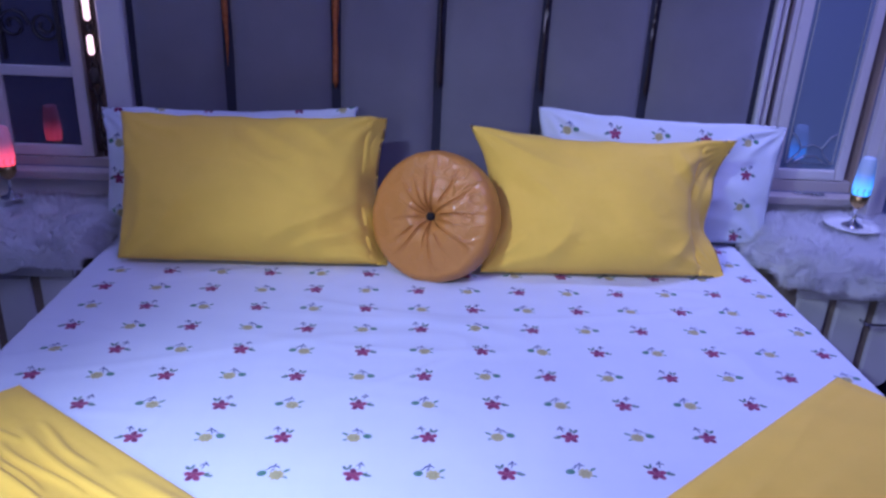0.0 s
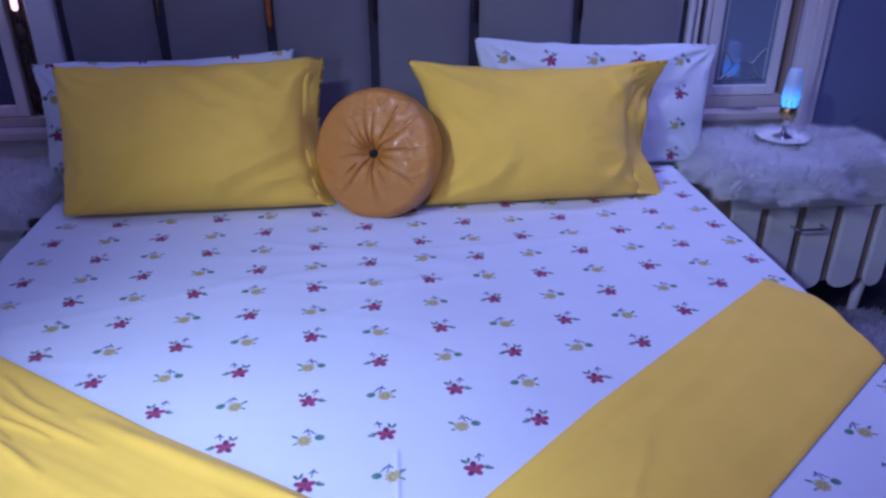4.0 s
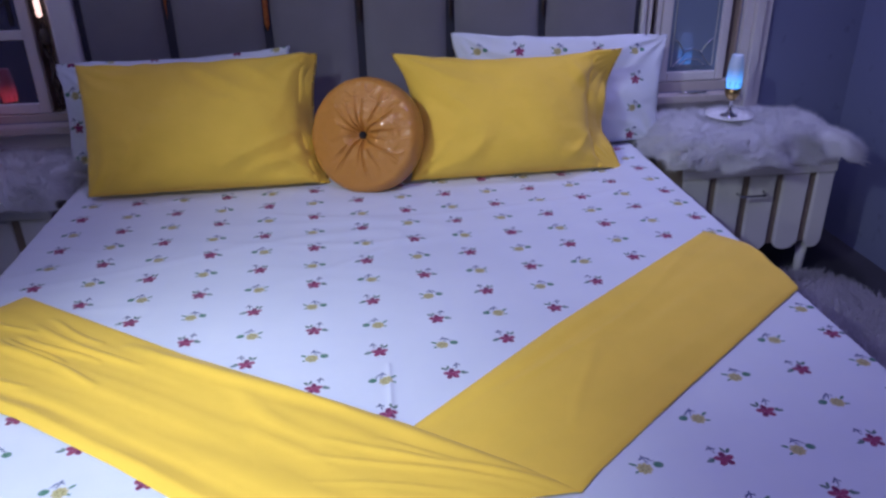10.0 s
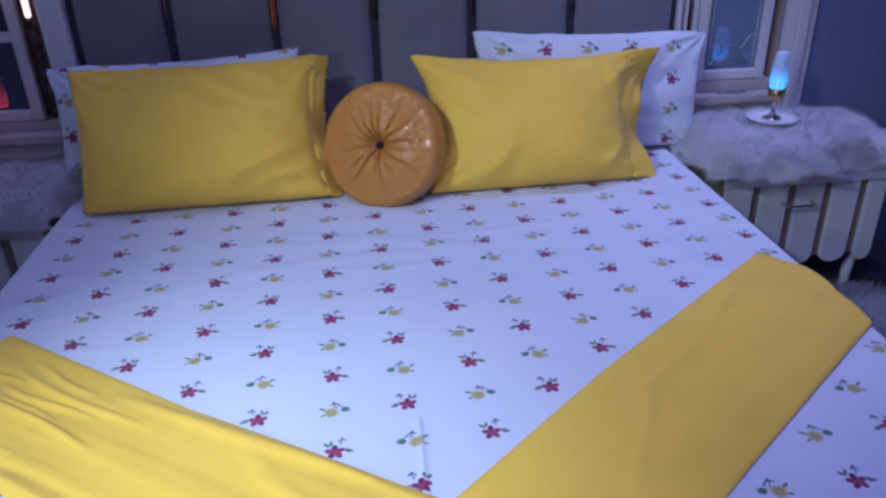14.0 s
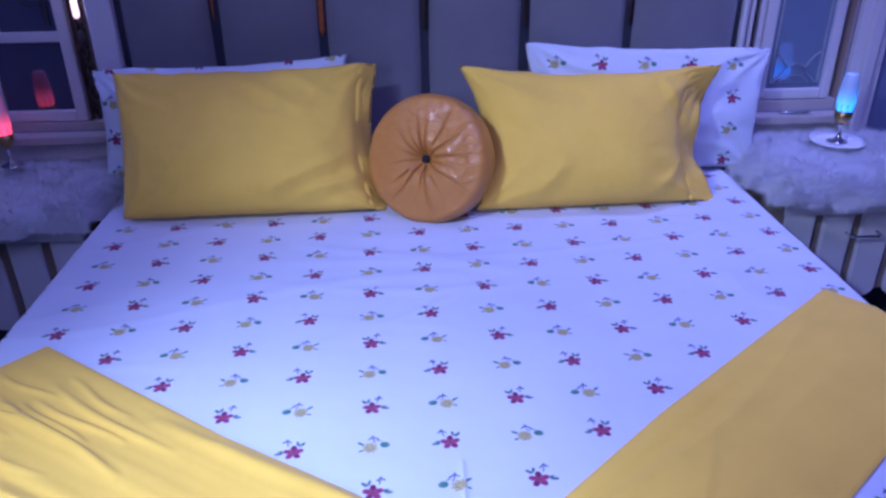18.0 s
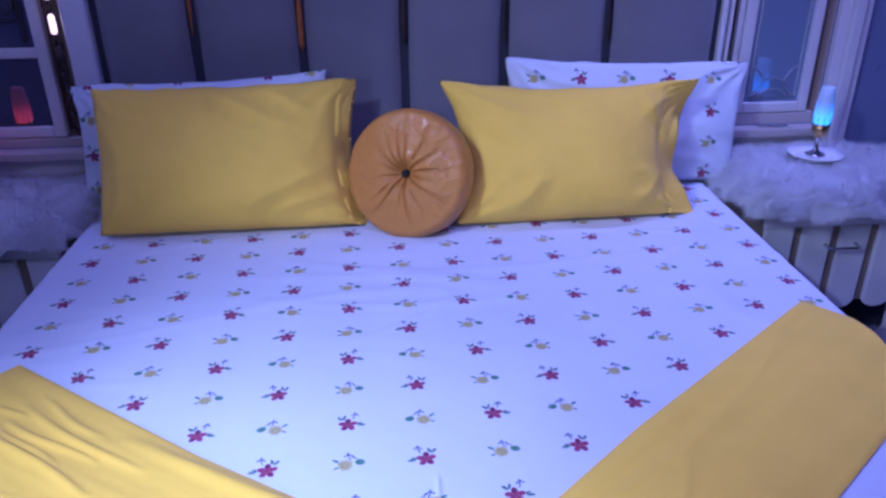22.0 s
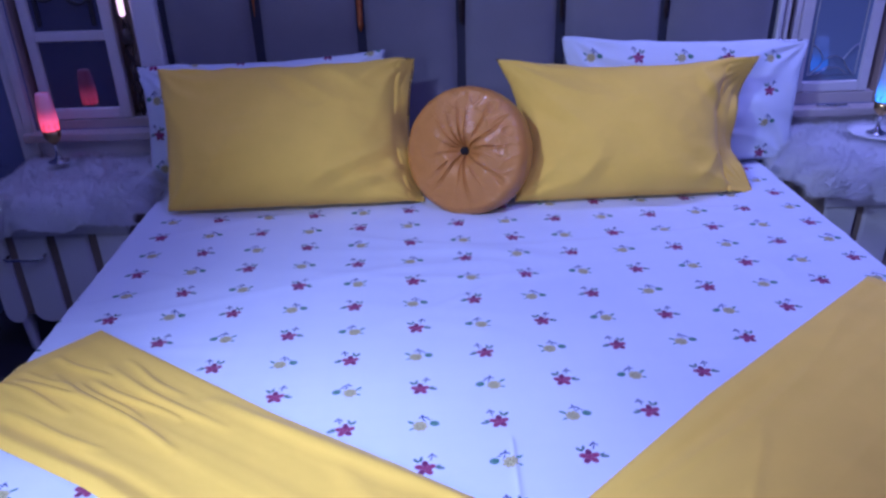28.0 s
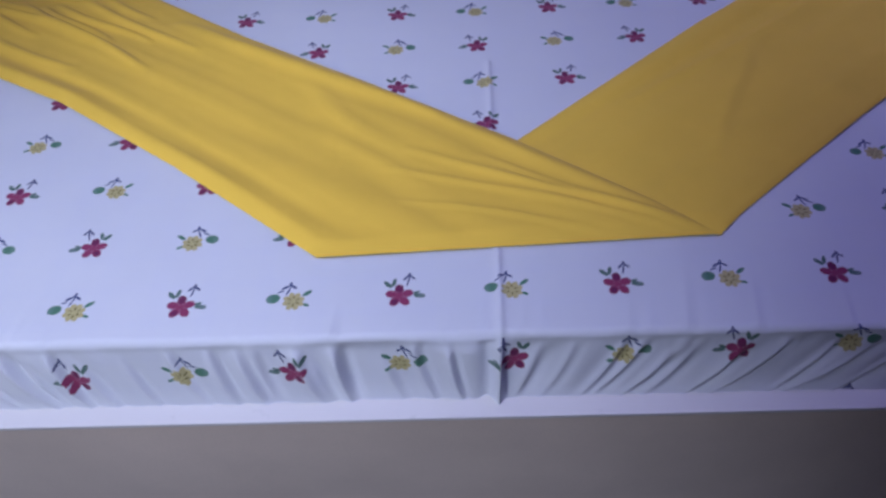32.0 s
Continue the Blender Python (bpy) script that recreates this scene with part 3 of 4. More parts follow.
def bed_sheet():
    bm = bmesh.new()
    uv = bm.loops.layers.uv.new("UVMap")
    nx, ny, lip = 760, 250, 70
    rnd = random.Random(8)
    puckers, at = [], -HW - 0.05
    while at < HW + 0.1:
        at += rnd.uniform(0.014, 0.058)
        puckers.append((at, rnd.uniform(0.35, 1.0), rnd.uniform(0.7, 1.3), rnd.uniform(0.0035, 0.0075), rnd.uniform(0.0, 0.05)))
    a0, a1, b0, b1 = -HW - 0.105, HW + 0.105, FOOT - 0.136, HEADY + 0.02
    grid = []
    for j in range(ny + 1):
        b = b0 + (FOOT + 0.03 - b0) * j / lip if j < lip else FOOT + 0.03 + (b1 - FOOT - 0.03) * (j - lip) / (ny - lip)
        line = []
        for i in range(nx + 1):
            a = a0 + (a1 - a0) * i / nx
            x, y, z, dx, dy = drape(a, b)
            # soft undulation on top, fine puckers down the sides
            turn = max(dx, dy)
            flat = max(0.0, 1 - turn / 0.010)
            hang = min(1.0, max(0.0, (turn - 0.004) / 0.02))
            if flat > 0:
                z += flat * (0.0028 * wave(a, b, 3, 3.0) + 0.0012 * wave(a, b, 5, 11.0))
                ridge = abs(wave(a * 1.2 + b * 0.7, b * 5.0 - a * 1.0, 9))
                z += flat * 0.0035 * max(0, 1 - ridge * 10) * max(0, min(1, (b + 0.2) * 2))
                zone = math.exp(-((a - 0.08) / 0.42) ** 2 - ((b - 0.42) / 0.20) ** 2)
                if zone > 0.02:
                    z += flat * zone * 0.0055 * max(0.0, 1 - 4.5 * abs(wave(a * 1.5 + 0.4 * b, b * 7.0 + a * 1.2, 19)))
                if b < FOOT + 0.11:
                    for p_at, deep, slant, broad, start in puckers:
                        o = a - 0.15 * (b - FOOT) * slant - p_at
                        if deep > 0.55 and abs(o) < 0.03:
                            z += flat * 0.005 * (deep - 0.4) * (math.exp(-abs(o) / broad) - 0.5 * math.exp(-((o - 1.8 * broad) / broad) ** 2)) * max(0.0, 1 - (b - FOOT) / (0.05 + start))
            if hang > 0:
                d = hang * (0.18 + 0.82 * min(1.0, max(0.0, (0.108 - turn) / 0.035)))
                if dy > dx:
                    y += math.copysign(0.22 * max(0.0, dy - 0.014), b - 0.2)
                    if b < 0:
                        lean = 0.35 + 1.3 * max(0.0, a) if a > -0.015 else -0.15 - 0.4 * min(1.0, -a)
                        y -= d * (0.010 * wave(a + lean * dy, dy * 0.12, 31, 9.0) + 0.003 * wave(a + lean * dy, dy * 0.25, 47, 34.0))
                        # fine gathers just under the edge
                        y -= 0.0042 * wave(a + 0.1 * dy, 0.0, 53, 75.0) * max(0.0, 0.35 + wave(a, 0.0, 57, 6.0)) * min(1.0, max(0.0, (dy - 0.008) / 0.012)) * math.exp(-max(0.0, dy - 0.02) / 0.018)
                        for p_at, deep, slant, broad, start in puckers:
                            o = a + lean * slant * dy * (0.4 + 6 * dy) - p_at
                            if abs(o) < 0.04 and abs(p_at + 0.015) > 0.03:
                                grow = min(1.0, max(0.0, (dy - start * 0.6) / 0.03))
                                y -= d * grow * deep * ((0.011 if a < -0.015 else 0.0065) * math.exp(-abs(o) / broad) - (0.008 if a < -0.015 else 0.0045) * math.exp(-((o - 1.8 * broad) / (1.2 * broad)) ** 2))
                else:
                    x += math.copysign(1, a) * d * (0.008 * wave(b + 0.4 * dx, dx * 0.8, 41, 14.0) + 0.004 * wave(b, dx, 43, 38.0))
            # pressed crease
            c = a + 0.027 - 0.012 - 0.02 * (b + 0.775)
            if b < -0.25:
                z += 0.0055 * math.exp(-abs(c) / 0.004) * (1 if dy < 0.01 else 0)
                if dy > 0.01:
                    y -= 0.011 * math.exp(-abs(c) / 0.0045) - 0.006 * math.exp(-((c + 0.014) / 0.008) ** 2)
            line.append((bm.verts.new((x, y, z)), print_uv(a, b)))
        grid.append(line)
    for j in range(ny):
        for i in range(nx):
            four = (grid[j][i], grid[j][i + 1], grid[j + 1][i + 1], grid[j + 1][i])
            face = bm.faces.new([v for v, _ in four])
            for loop, (_, at) in zip(face.loops, four):
                loop[uv].uv = at
    return mesh_object("bed_sheet", bm, SHEET)


tagged(bed_sheet(), "white cotton sheet printed with red and yellow flowers", "bed sheet")


def along(points, s):
    """The point at part s of a line of points."""
    lengths = [math.dist(p, q) for p, q in zip(points, points[1:])]
    left = s * sum(lengths)
    for (p, q), d in zip(zip(points, points[1:]), lengths):
        if left <= d or q == points[-1]:
            f = left / d
            return p[0] + (q[0] - p[0]) * f, p[1] + (q[1] - p[1]) * f
        left -= d


def band(upper, lower, lift, seed, n=170, m=72, creases=(), roll=0.0):
    """A folded length of cloth between two edges on the bed."""
    bm = bmesh.new()
    grid = []
    for k in range(n + 1):
        s = k / n
        p, q = along(upper, s), along(lower, s)
        line = []
        for w in range(m + 1):
            f = w / m
            a, b = p[0] + (q[0] - p[0]) * f, p[1] + (q[1] - p[1]) * f
            rim = (1 - abs(2 * f - 1) ** 9) ** 0.5 * min(1.0, (1 - s) * 30 + 0.05) * min(1.0, s * 30 + 0.05)
            wrinkle = 0.004 * wave(s * 2.2, f * 4.0, seed, 1.6) + 0.0022 * wave(s * 3.0, f * 11, seed + 3)
            # the soft roll of the folded-under edge
            wrinkle += roll * min(1.0, (1 - s) * 12) * (0.0065 * math.exp(-((f - 0.945) / 0.030) ** 2) - 0.0045 * math.exp(-((f - 0.855) / 0.035) ** 2)) * (0.8 + 0.5 * wave(s * 6, 2.0, seed))
            for s0, s1, f0, f1, size, *broad in creases:
                # a crease from (s0, f0) to (s1, f1)
                if min(s0, s1) - 0.02 <= s <= max(s0, s1) + 0.02:
                    g = (s - s0) / (s1 - s0)
                    off = (f - (f0 + (f1 - f0) * g) + 0.02 * math.sin(g * 5 + f0 * 9)) / (broad[0] if broad else 0.030)
                    wrinkle += 1.05 * size * math.exp(-off * off) * max(0.0, math.sin(math.pi * min(1, max(0, g)))) ** 0.6
            x, y, z, dx, dy = drape(a, b, 0.004)
            up = lift(s, f) + rim * (0.0075 + wrinkle)
            out = 1.0 if dx < 0.02 else 0.3
            z += up * out
            if dx >= 0.02:
                x += math.copysign(up * 0.8, a)
            line.append(bm.verts.new((x, y, z)))
        grid.append(line)
    for k in range(n):
        for w in range(m):
            bm.faces.new((grid[k][w], grid[k + 1][w], grid[k + 1][w + 1], grid[k][w + 1]))
    return bm


runner = thing("bed_runner", (0, -0.3, TOP), "yellow cotton runner folded into a V across the bed", "bed runner")
shift = Matrix.Translation((0, 0.3, -TOP))
right_band = band([(-0.10, -0.56), (0.017, -0.458), (0.343, -0.169), (0.842, 0.229)], [(0.262, -0.638), (0.30, -0.60), (0.517, -0.418), (1.035, 0.0)], lambda s, f: 0.001, 2.0,
                  creases=((0.10, 0.62, 0.12, 0.17, -0.0045, 0.045), (0.25, 0.62, 0.22, 0.30, 0.004), (0.15, 0.45, 0.75, 0.30, 0.004), (0.55, 0.9, 0.30, 0.10, 0.003)))
bmesh.ops.transform(right_band, matrix=shift, verts=right_band.verts)
part("under_fold", right_band, YELLOW, runner, smooth=True)
left_band = band([(-0.805, 0.125), (-0.397, -0.173), (-0.186, -0.308), (0.019, -0.452), (0.266, -0.636)], [(-1.03, -0.122), (-0.660, -0.330), (-0.455, -0.480), (-0.235, -0.657)], lambda s, f: 0.006 * max(0.0, min(1.0, (s - 0.6) * 6)) * (1 - f) * min(1.0, (1 - s) * 14) + 0.001, 8.0,
                 creases=((0.05, 0.30, 0.59, 0.52, 0.010, 0.022), (0.08, 0.42, 0.44, 0.58, 0.011, 0.022), (0.13, 0.31, 0.41, 0.49, 0.008, 0.016), (0.14, 0.34, 0.36, 0.37, 0.008, 0.018), (0.12, 0.40, 0.25, 0.29, 0.007, 0.022), (0.12, 0.28, 0.15, 0.19, 0.006, 0.020),
                          (0.02, 0.22, 0.68, 0.63, 0.008, 0.020), (0.12, 0.36, 0.82, 0.75, 0.006, 0.022), (0.03, 0.16, 0.33, 0.31, 0.007, 0.018), (0.30, 0.70, 0.15, 0.06, 0.010, 0.055), (0.04, 0.20, 0.50, 0.53, 0.006, 0.014),
                          (0.76, 1.0, 0.34, 0.04, 0.0045, 0.022), (0.80, 1.0, 0.46, 0.08, 0.004, 0.022), (0.80, 1.0, 0.22, 0.02, 0.004, 0.016), (0.88, 1.0, 0.60, 0.22, 0.003, 0.022),
                          (0.52, 0.76, 0.18, 0.38, 0.0045, 0.05), (0.66, 0.86, 0.40, 0.50, 0.003, 0.04), (0.40, 0.95, 0.10, 0.03, 0.004)), roll=1.0)
bmesh.ops.transform(left_band, matrix=shift, verts=left_band.verts)
part("upper_fold", left_band, YELLOW, runner, smooth=True)


# ---- pillows ----
def pillow(name, bl, br, tl, tr, thick, material, label, seed, dips=(0.04, 0.04, 0.03, 0.01), group="", creases=(), tuck=None):
    """A stuffed pillow whose seams meet at these corners. dips: how far its left, right, top and bottom seams draw in."""
    bl, br, tl, tr = Vector(bl), Vector(br), Vector(tl), Vector(tr)
    za = (br - bl).cross(tl - bl).normalized()
    wide, high = (br - bl).length, (tl - bl).length
    bm = bmesh.new()
    uv = bm.loops.layers.uv.new("UVMap")
    nx, ny = 84, 56
    rows = {}
    for side in (1, -1):
        for j in range(ny + 1):
            for i in range(nx + 1):
                u, v = -1 + 2 * i / nx, -1 + 2 * j / ny
                rim = i in (0, nx) or j in (0, ny)
                if rim and side < 0:
                    rows[side, i, j] = rows[1, i, j]
                    continue
                bow_v, bow_u = (1 - v * v) ** 1.2, (1 - u * u) ** 1.2
                su = u + (dips[0] * 2 / wide * bow_v * (1 - u) / 2 - dips[1] * 2 / wide * bow_v * (1 + u) / 2)
                sv = v + (dips[3] * 2 / high * bow_u * (1 - v) / 2 - dips[2] * 2 / high * bow_u * (1 + v) / 2)
                sv += (0.034 * wave(u * 2.6, seed * 3) + 0.016 * wave(u * 8, seed * 5)) * abs(v) ** 3 * (1 if v > 0 else 0.3)
                su += (0.010 * wave(v * 3, seed * 7) + 0.004 * wave(v * 9, seed * 2)) * abs(u) ** 3
                inner = tuck or 1.0
                ub = -1 + 2 * (u + 1) / (inner + 1)
                full = max(0.0, (1 - min(1.0, abs(ub)) ** 2.8) * (1 - abs(v) ** 2.4)) ** 0.56
                z = side * thick / 2 * full * (1 - 0.22 * v)
                if not rim:
                    z += side * full ** 0.4 * (0.014 * wave(u * 2.0, v * 1.6, seed) + 0.004 * wave(u * 5 + v * 3, v * 4 - u * 2, seed + 5))
                    warp = 1.6 * wave(u * 1.5, v * 1.5, seed + 8)
                    ridge = 1 - abs(wave(u * 2.2 - v * 1.4 + warp, (v * 1.2 + u * 0.7) * 0.9 - warp, seed + 13)) * 5
                    z += side * 0.002 * thick / 0.17 * max(0.0, ridge) ** 2 * full ** 0.3
                    for cu, cv in ((1, 1), (-1, 1), (1, -1), (-1, -1)):
                        d = math.hypot(u - cu, (v - cv) * 0.7)
                        if 0.02 < d < 1.0:
                            ang = math.atan2((v - cv) * 0.7, u - cu)
                            z += side * 0.0075 * math.exp(-d * 2.2) * min(1.0, d * 5) * (1 - 2 * abs(math.sin(ang * 6 + seed + cu * 2 + 2 * wave(d * 2, seed))))
                    for u0, v0, u1, v1, size, broad in creases if side > 0 else ():
                        px, py = u1 - u0, (v1 - v0) * 0.55
                        ln = math.hypot(px, py)
                        g = ((u - u0) * px + (v - v0) * 0.55 * py) / ln / ln
                        off = ((u - u0) * py - (v - v0) * 0.55 * px) / ln + 0.03 * math.sin(g * 4 + seed)
                        if 0 < g < 1:
                            z += 1.3 * size * (math.exp(-abs(off) / broad / 0.7) - 0.6 * math.exp(-((off - 1.7 * broad) / broad) ** 2)) * math.sin(math.pi * g) ** 0.7
                if tuck and u > tuck - 0.02 and not rim:
                    f = max(0.0, (u - tuck) / (1 - tuck))
                    z += side * (1 - v * v) * (0.004 * f * (1 - f) * 4 + 0.003 * math.sin(f * 3 + v * 4 + seed) * min(1.0, f * 4)) * (1 - f) ** 0.5
                if tuck and u > tuck:
                    z -= 0.065 * (u - tuck) / (1 - tuck) * (1 - 0.6 * v ** 4) * (1 + 0.35 * math.sin(v * 7 + seed))
                p, q = (su + 1) / 2, (sv + 1) / 2
                place = (bl * (1 - p) + br * p) * (1 - q) + (tl * (1 - p) + tr * p) * q + za * z
                rows[side, i, j] = bm.verts.new(place), (wide / 2 * su + 0.03 * seed, high / 2 * sv + 0.0137 * seed)
    for side in (1, -1):
        for j in range(ny):
            for i in range(nx):
                four = [rows[side, i, j], rows[side, i + 1, j], rows[side, i + 1, j + 1], rows[side, i, j + 1]]
                face = bm.faces.new([v for v, _ in four])
                for loop, (_, at) in zip(face.loops, four):
                    loop[uv].uv = at
    return tagged(mesh_object(name, bm, material), label, "pillow", group)


pillow("pillow", (-0.968, 0.975, TOP + 0.012), (-0.235, 0.975, TOP + 0.012), (-0.965, 1.035, TOP + 0.350), (-0.235, 1.035, TOP + 0.372), 0.09, SHEET, "white flower-printed pillow leaning on the headboard", 2.0, (0.015, 0.02, 0.012, 0.0), "white pillows")
pillow("pillow", (0.300, 0.975, TOP + 0.012), (1.005, 0.985, TOP + 0.012), (0.286, 1.045, TOP + 0.395), (1.030, 1.045, TOP + 0.365), 0.09, SHEET, "white flower-printed pillow overhanging the bed's edge", 4.7, (0.02, 0.012, 0.012, 0.0), "white pillows")
pillow("pillow", (-0.842, 0.722, TOP + 0.014), (-0.130, 0.735, TOP + 0.014), (-0.870, 0.930, TOP + 0.360), (-0.148, 0.948, TOP + 0.372), 0.17, YELLOW, "yellow cotton pillow with creased corners", 1.3, (0.012, 0.030, 0.012, 0.0), "yellow pillows",
       ((-0.1, 0.85, 0.55, 0.35, 0.007, 0.05), (0.1, -0.85, 0.9, -0.1, 0.010, 0.05), (0.3, -0.9, 0.9, -0.45, 0.007, 0.04), (-0.2, 0.9, -0.05, 0.3, 0.006, 0.06), (-0.7, -0.8, -0.4, 0.1, 0.005, 0.08), (0.25, 0.9, 0.75, 0.55, 0.006, 0.05)), tuck=0.87)
pillow("pillow", (0.116, 0.708, TOP + 0.012), (0.806, 0.730, TOP + 0.012), (0.085, 0.940, TOP + 0.356), (0.822, 0.872, TOP + 0.362), 0.18, YELLOW, "yellow cotton pillow with a gathered open end", 3.1, (0.045, 0.050, 0.030, 0.0), "yellow pillows",
       ((-0.9, 0.8, -0.5, -0.1, 0.006, 0.06), (-0.6, -0.9, -0.3, -0.3, 0.006, 0.07), (0.35, -0.9, 0.75, -0.4, 0.007, 0.05), (0.5, 0.9, 0.85, 0.2, 0.008, 0.05)), tuck=0.75)


def round_cushion():
    """A drum of stuffed leatherette, gathered to a button: x, y across its face, z towards its front."""
    bm = bmesh.new()
    rings, sides, R, T = 72, 360, 0.174, 0.098
    rows = []
    # each pleat: its angle, depth and the part of the radius at which it starts and ends
    pleats = [(1.78, 1.0, 0.05, 0.80), (1.53, 0.7, 0.05, 0.74), (1.08, 0.9, 0.30, 0.88), (0.72, 0.8, 0.08, 0.80), (0.24, 0.9, 0.20, 0.74), (-0.14, 0.5, 0.12, 0.55), (-0.50, 0.9, 0.10, 0.84), (-0.92, 0.6, 0.30, 0.66),
              (-1.28, 0.9, 0.06, 0.80), (-1.50, 0.7, 0.06, 0.56), (-2.12, 1.0, 0.06, 0.80), (-2.42, 0.9, 0.30, 0.62), (-2.90, 0.4, 0.10, 0.60), (2.86, 0.5, 0.10, 0.50), (2.45, 0.8, 0.06, 0.76), (2.10, 0.7, 0.08, 0.70)]
    for k in range(rings + 1):
        f = k / rings
        line = []
        for s in range(sides):
            th = s * math.tau / sides
            if f < 0.55:
                q = 0.06 + 0.78 * f / 0.55
                z = T / 2 + 0.030 * (0.7056 - q * q)
            else:
                a = math.pi / 2 - (f - 0.55) / 0.45 * math.pi
                q = 0.84 + 0.16 * math.cos(a) ** 0.8 if a > -math.pi / 2 + 1e-6 else 0.84
                z = T / 2 * math.copysign(abs(math.sin(a)) ** 0.8, math.sin(a))
            if f < 0.75:
                z -= 0.034 * math.exp(-((q - 0.04) / 0.15) ** 2)
                for p, d, e0, e in pleats:
                    off = math.remainder(th - p - 0.05 * math.sin(q * 5 + p * 3), math.tau)
                    if abs(off) < 0.6 and q < e + 0.05:
                        wide = 0.0035 + 0.0042 / (q + 0.05)
                        soft = min(1.0, max(0.0, (e + 0.05 - q) / 0.25)) * min(1.0, max(0.0, (q - e0 + 0.06) / 0.08))
                        z -= 0.0125 * d * soft * math.exp(-(off / wide) ** 2)
                        z += 0.0045 * d * soft * math.exp(-((abs(off) - 3.2 * wide) / (2.0 * wide)) ** 2)
                z += 0.004 * wave(math.cos(th) * q * 3, math.sin(th) * q * 3, 7) + 0.0014 * wave(math.cos(th) * q * 9, math.sin(th) * q * 9, 9) + 0.0006 * wave(math.cos(th) * q * 22, math.sin(th) * q * 22, 15)
                pinch = 1 - 3.5 * abs(wave(math.cos(th) * q * 5, math.sin(th) * q * 5, 23))
                z += 0.0035 * max(0.0, pinch) * (0.4 + 0.6 * max(0.0, math.sin(th + 0.5))) * min(1.0, max(0.0, (q - 0.3) * 4))
            rr = R * q * (1 + 0.010 * wave(math.cos(th) * 4, math.sin(th) * 4, 3))
            line.append(bm.verts.new((rr * math.cos(th), rr * math.sin(th), z)))
        rows.append(line)
    for p, q in zip(rows, rows[1:]):
        for s in range(sides):
            bm.faces.new((p[s], p[(s + 1) % sides], q[(s + 1) % sides], q[s]))
    bm.faces.new(rows[0])
    bm.faces.new(rows[-1][::-1])
    return bm


n_c = Vector((-0.40, -0.86, 0.34)).normalized()
c_at = Vector((-0.021, 0.716, 0.602)) - n_c * 0.034
cushion = new("round_cushion")
cushion.matrix_world = Matrix.Translation(c_at) @ n_c.to_track_quat("Z", "Y").to_matrix().to_4x4()
tagged(cushion, "round pleated gold leatherette cushion leaning between the pillows", "cushion")
part("cover", round_cushion(), GOLD, cushion, smooth=True)
part("button", lathe([(0.002, 0.024), (0.011, 0.028), (0.013, 0.036), (0.010, 0.043), (0.002, 0.045)], 20), BUTTON, cushion, "dark covered button", smooth=True)


# ---- bedside tables ----
def nightstand(x, y, sign, first=0):
    """A small white cabinet with a front of rounded upright slats, the outermost cut narrow; x its middle, y its front."""
    t = thing("nightstand", (x, y + 0.2, 0), "white bedside cabinet with scalloped slat front and brown grooves", "nightstand", "bedside cabinets")
    h = 0.452

    def span(a, b, *rest):
        return box(min(sign * a, sign * b), max(sign * a, sign * b), *rest)

    part("body", span(-0.215 + 0.1155 * first, 0.186, -0.185, 0.20, 0.135, h - 0.03, 0.006), DARKGROOVE, t, "brown recessed carcass")
    part("top", span(-0.225 + 0.1155 * first, 0.196, -0.20, 0.21, h - 0.03, h, 0.006), WHITE, t)
    part("top_rail", span(-0.222 + 0.1155 * first, 0.192, -0.202, -0.186, h - 0.058, h - 0.031, 0.003), WHITE, t)
    for k in range(first, 4):
        w = 0.089 if k < 3 else 0.060
        x0 = -0.218 + k * 0.1155
        if sign < 0:
            x0 = -x0 - w
        bm = bmesh.new()
        outline = [(x0 + w, 0.150), (x0 + w, h - 0.062), (x0, h - 0.062), (x0, 0.150)]
        outline += [(x0 + w / 2 - w / 2 * math.cos(a), 0.150 - 0.034 * math.sin(a)) for a in (q * math.pi / 10 for q in range(1, 10))]
        face = bm.faces.new([bm.verts.new((px, -0.188, pz)) for px, pz in outline])
        ext = bmesh.ops.extrude_face_region(bm, geom=[face])
        bmesh.ops.translate(bm, verts=[g for g in ext["geom"] if isinstance(g, bmesh.types.BMVert)], vec=(0, -0.012, 0))
        bmesh.ops.bevel(bm, geom=[e for e in bm.edges if abs(e.verts[0].co.y - e.verts[1].co.y) < 1e-5 and e.verts[0].co.y < -0.195], offset=0.004, segments=2, affect="EDGES")
        part("slat", bm, WHITE, t)
    hx, hl = (-0.100, 0.045) if sign > 0 else (-0.075, 0.052)
    part("handle", tube([(hx - hl, -0.200, 0.335), (hx - hl, -0.222, 0.335), (hx - hl + 0.007, -0.226, 0.333), (hx + hl - 0.007, -0.226, 0.333), (hx + hl, -0.222, 0.335), (hx + hl, -0.200, 0.337)], 0.0045), CHROME, t, "chrome bar handle", True)
    for px in (-0.19 + 0.1155 * first, 0.155):
        for py in (-0.15, 0.17):
            part("leg", lathe([(0.012, 0.0), (0.014, 0.006), (0.017, 0.05), (0.022, 0.134)], 14, (sign * px, py, 0)), WHITE, t, smooth=True)
    return t


nightstand(1.338, 0.722, 1, -1)
nightstand(-1.185, 0.722, -1)


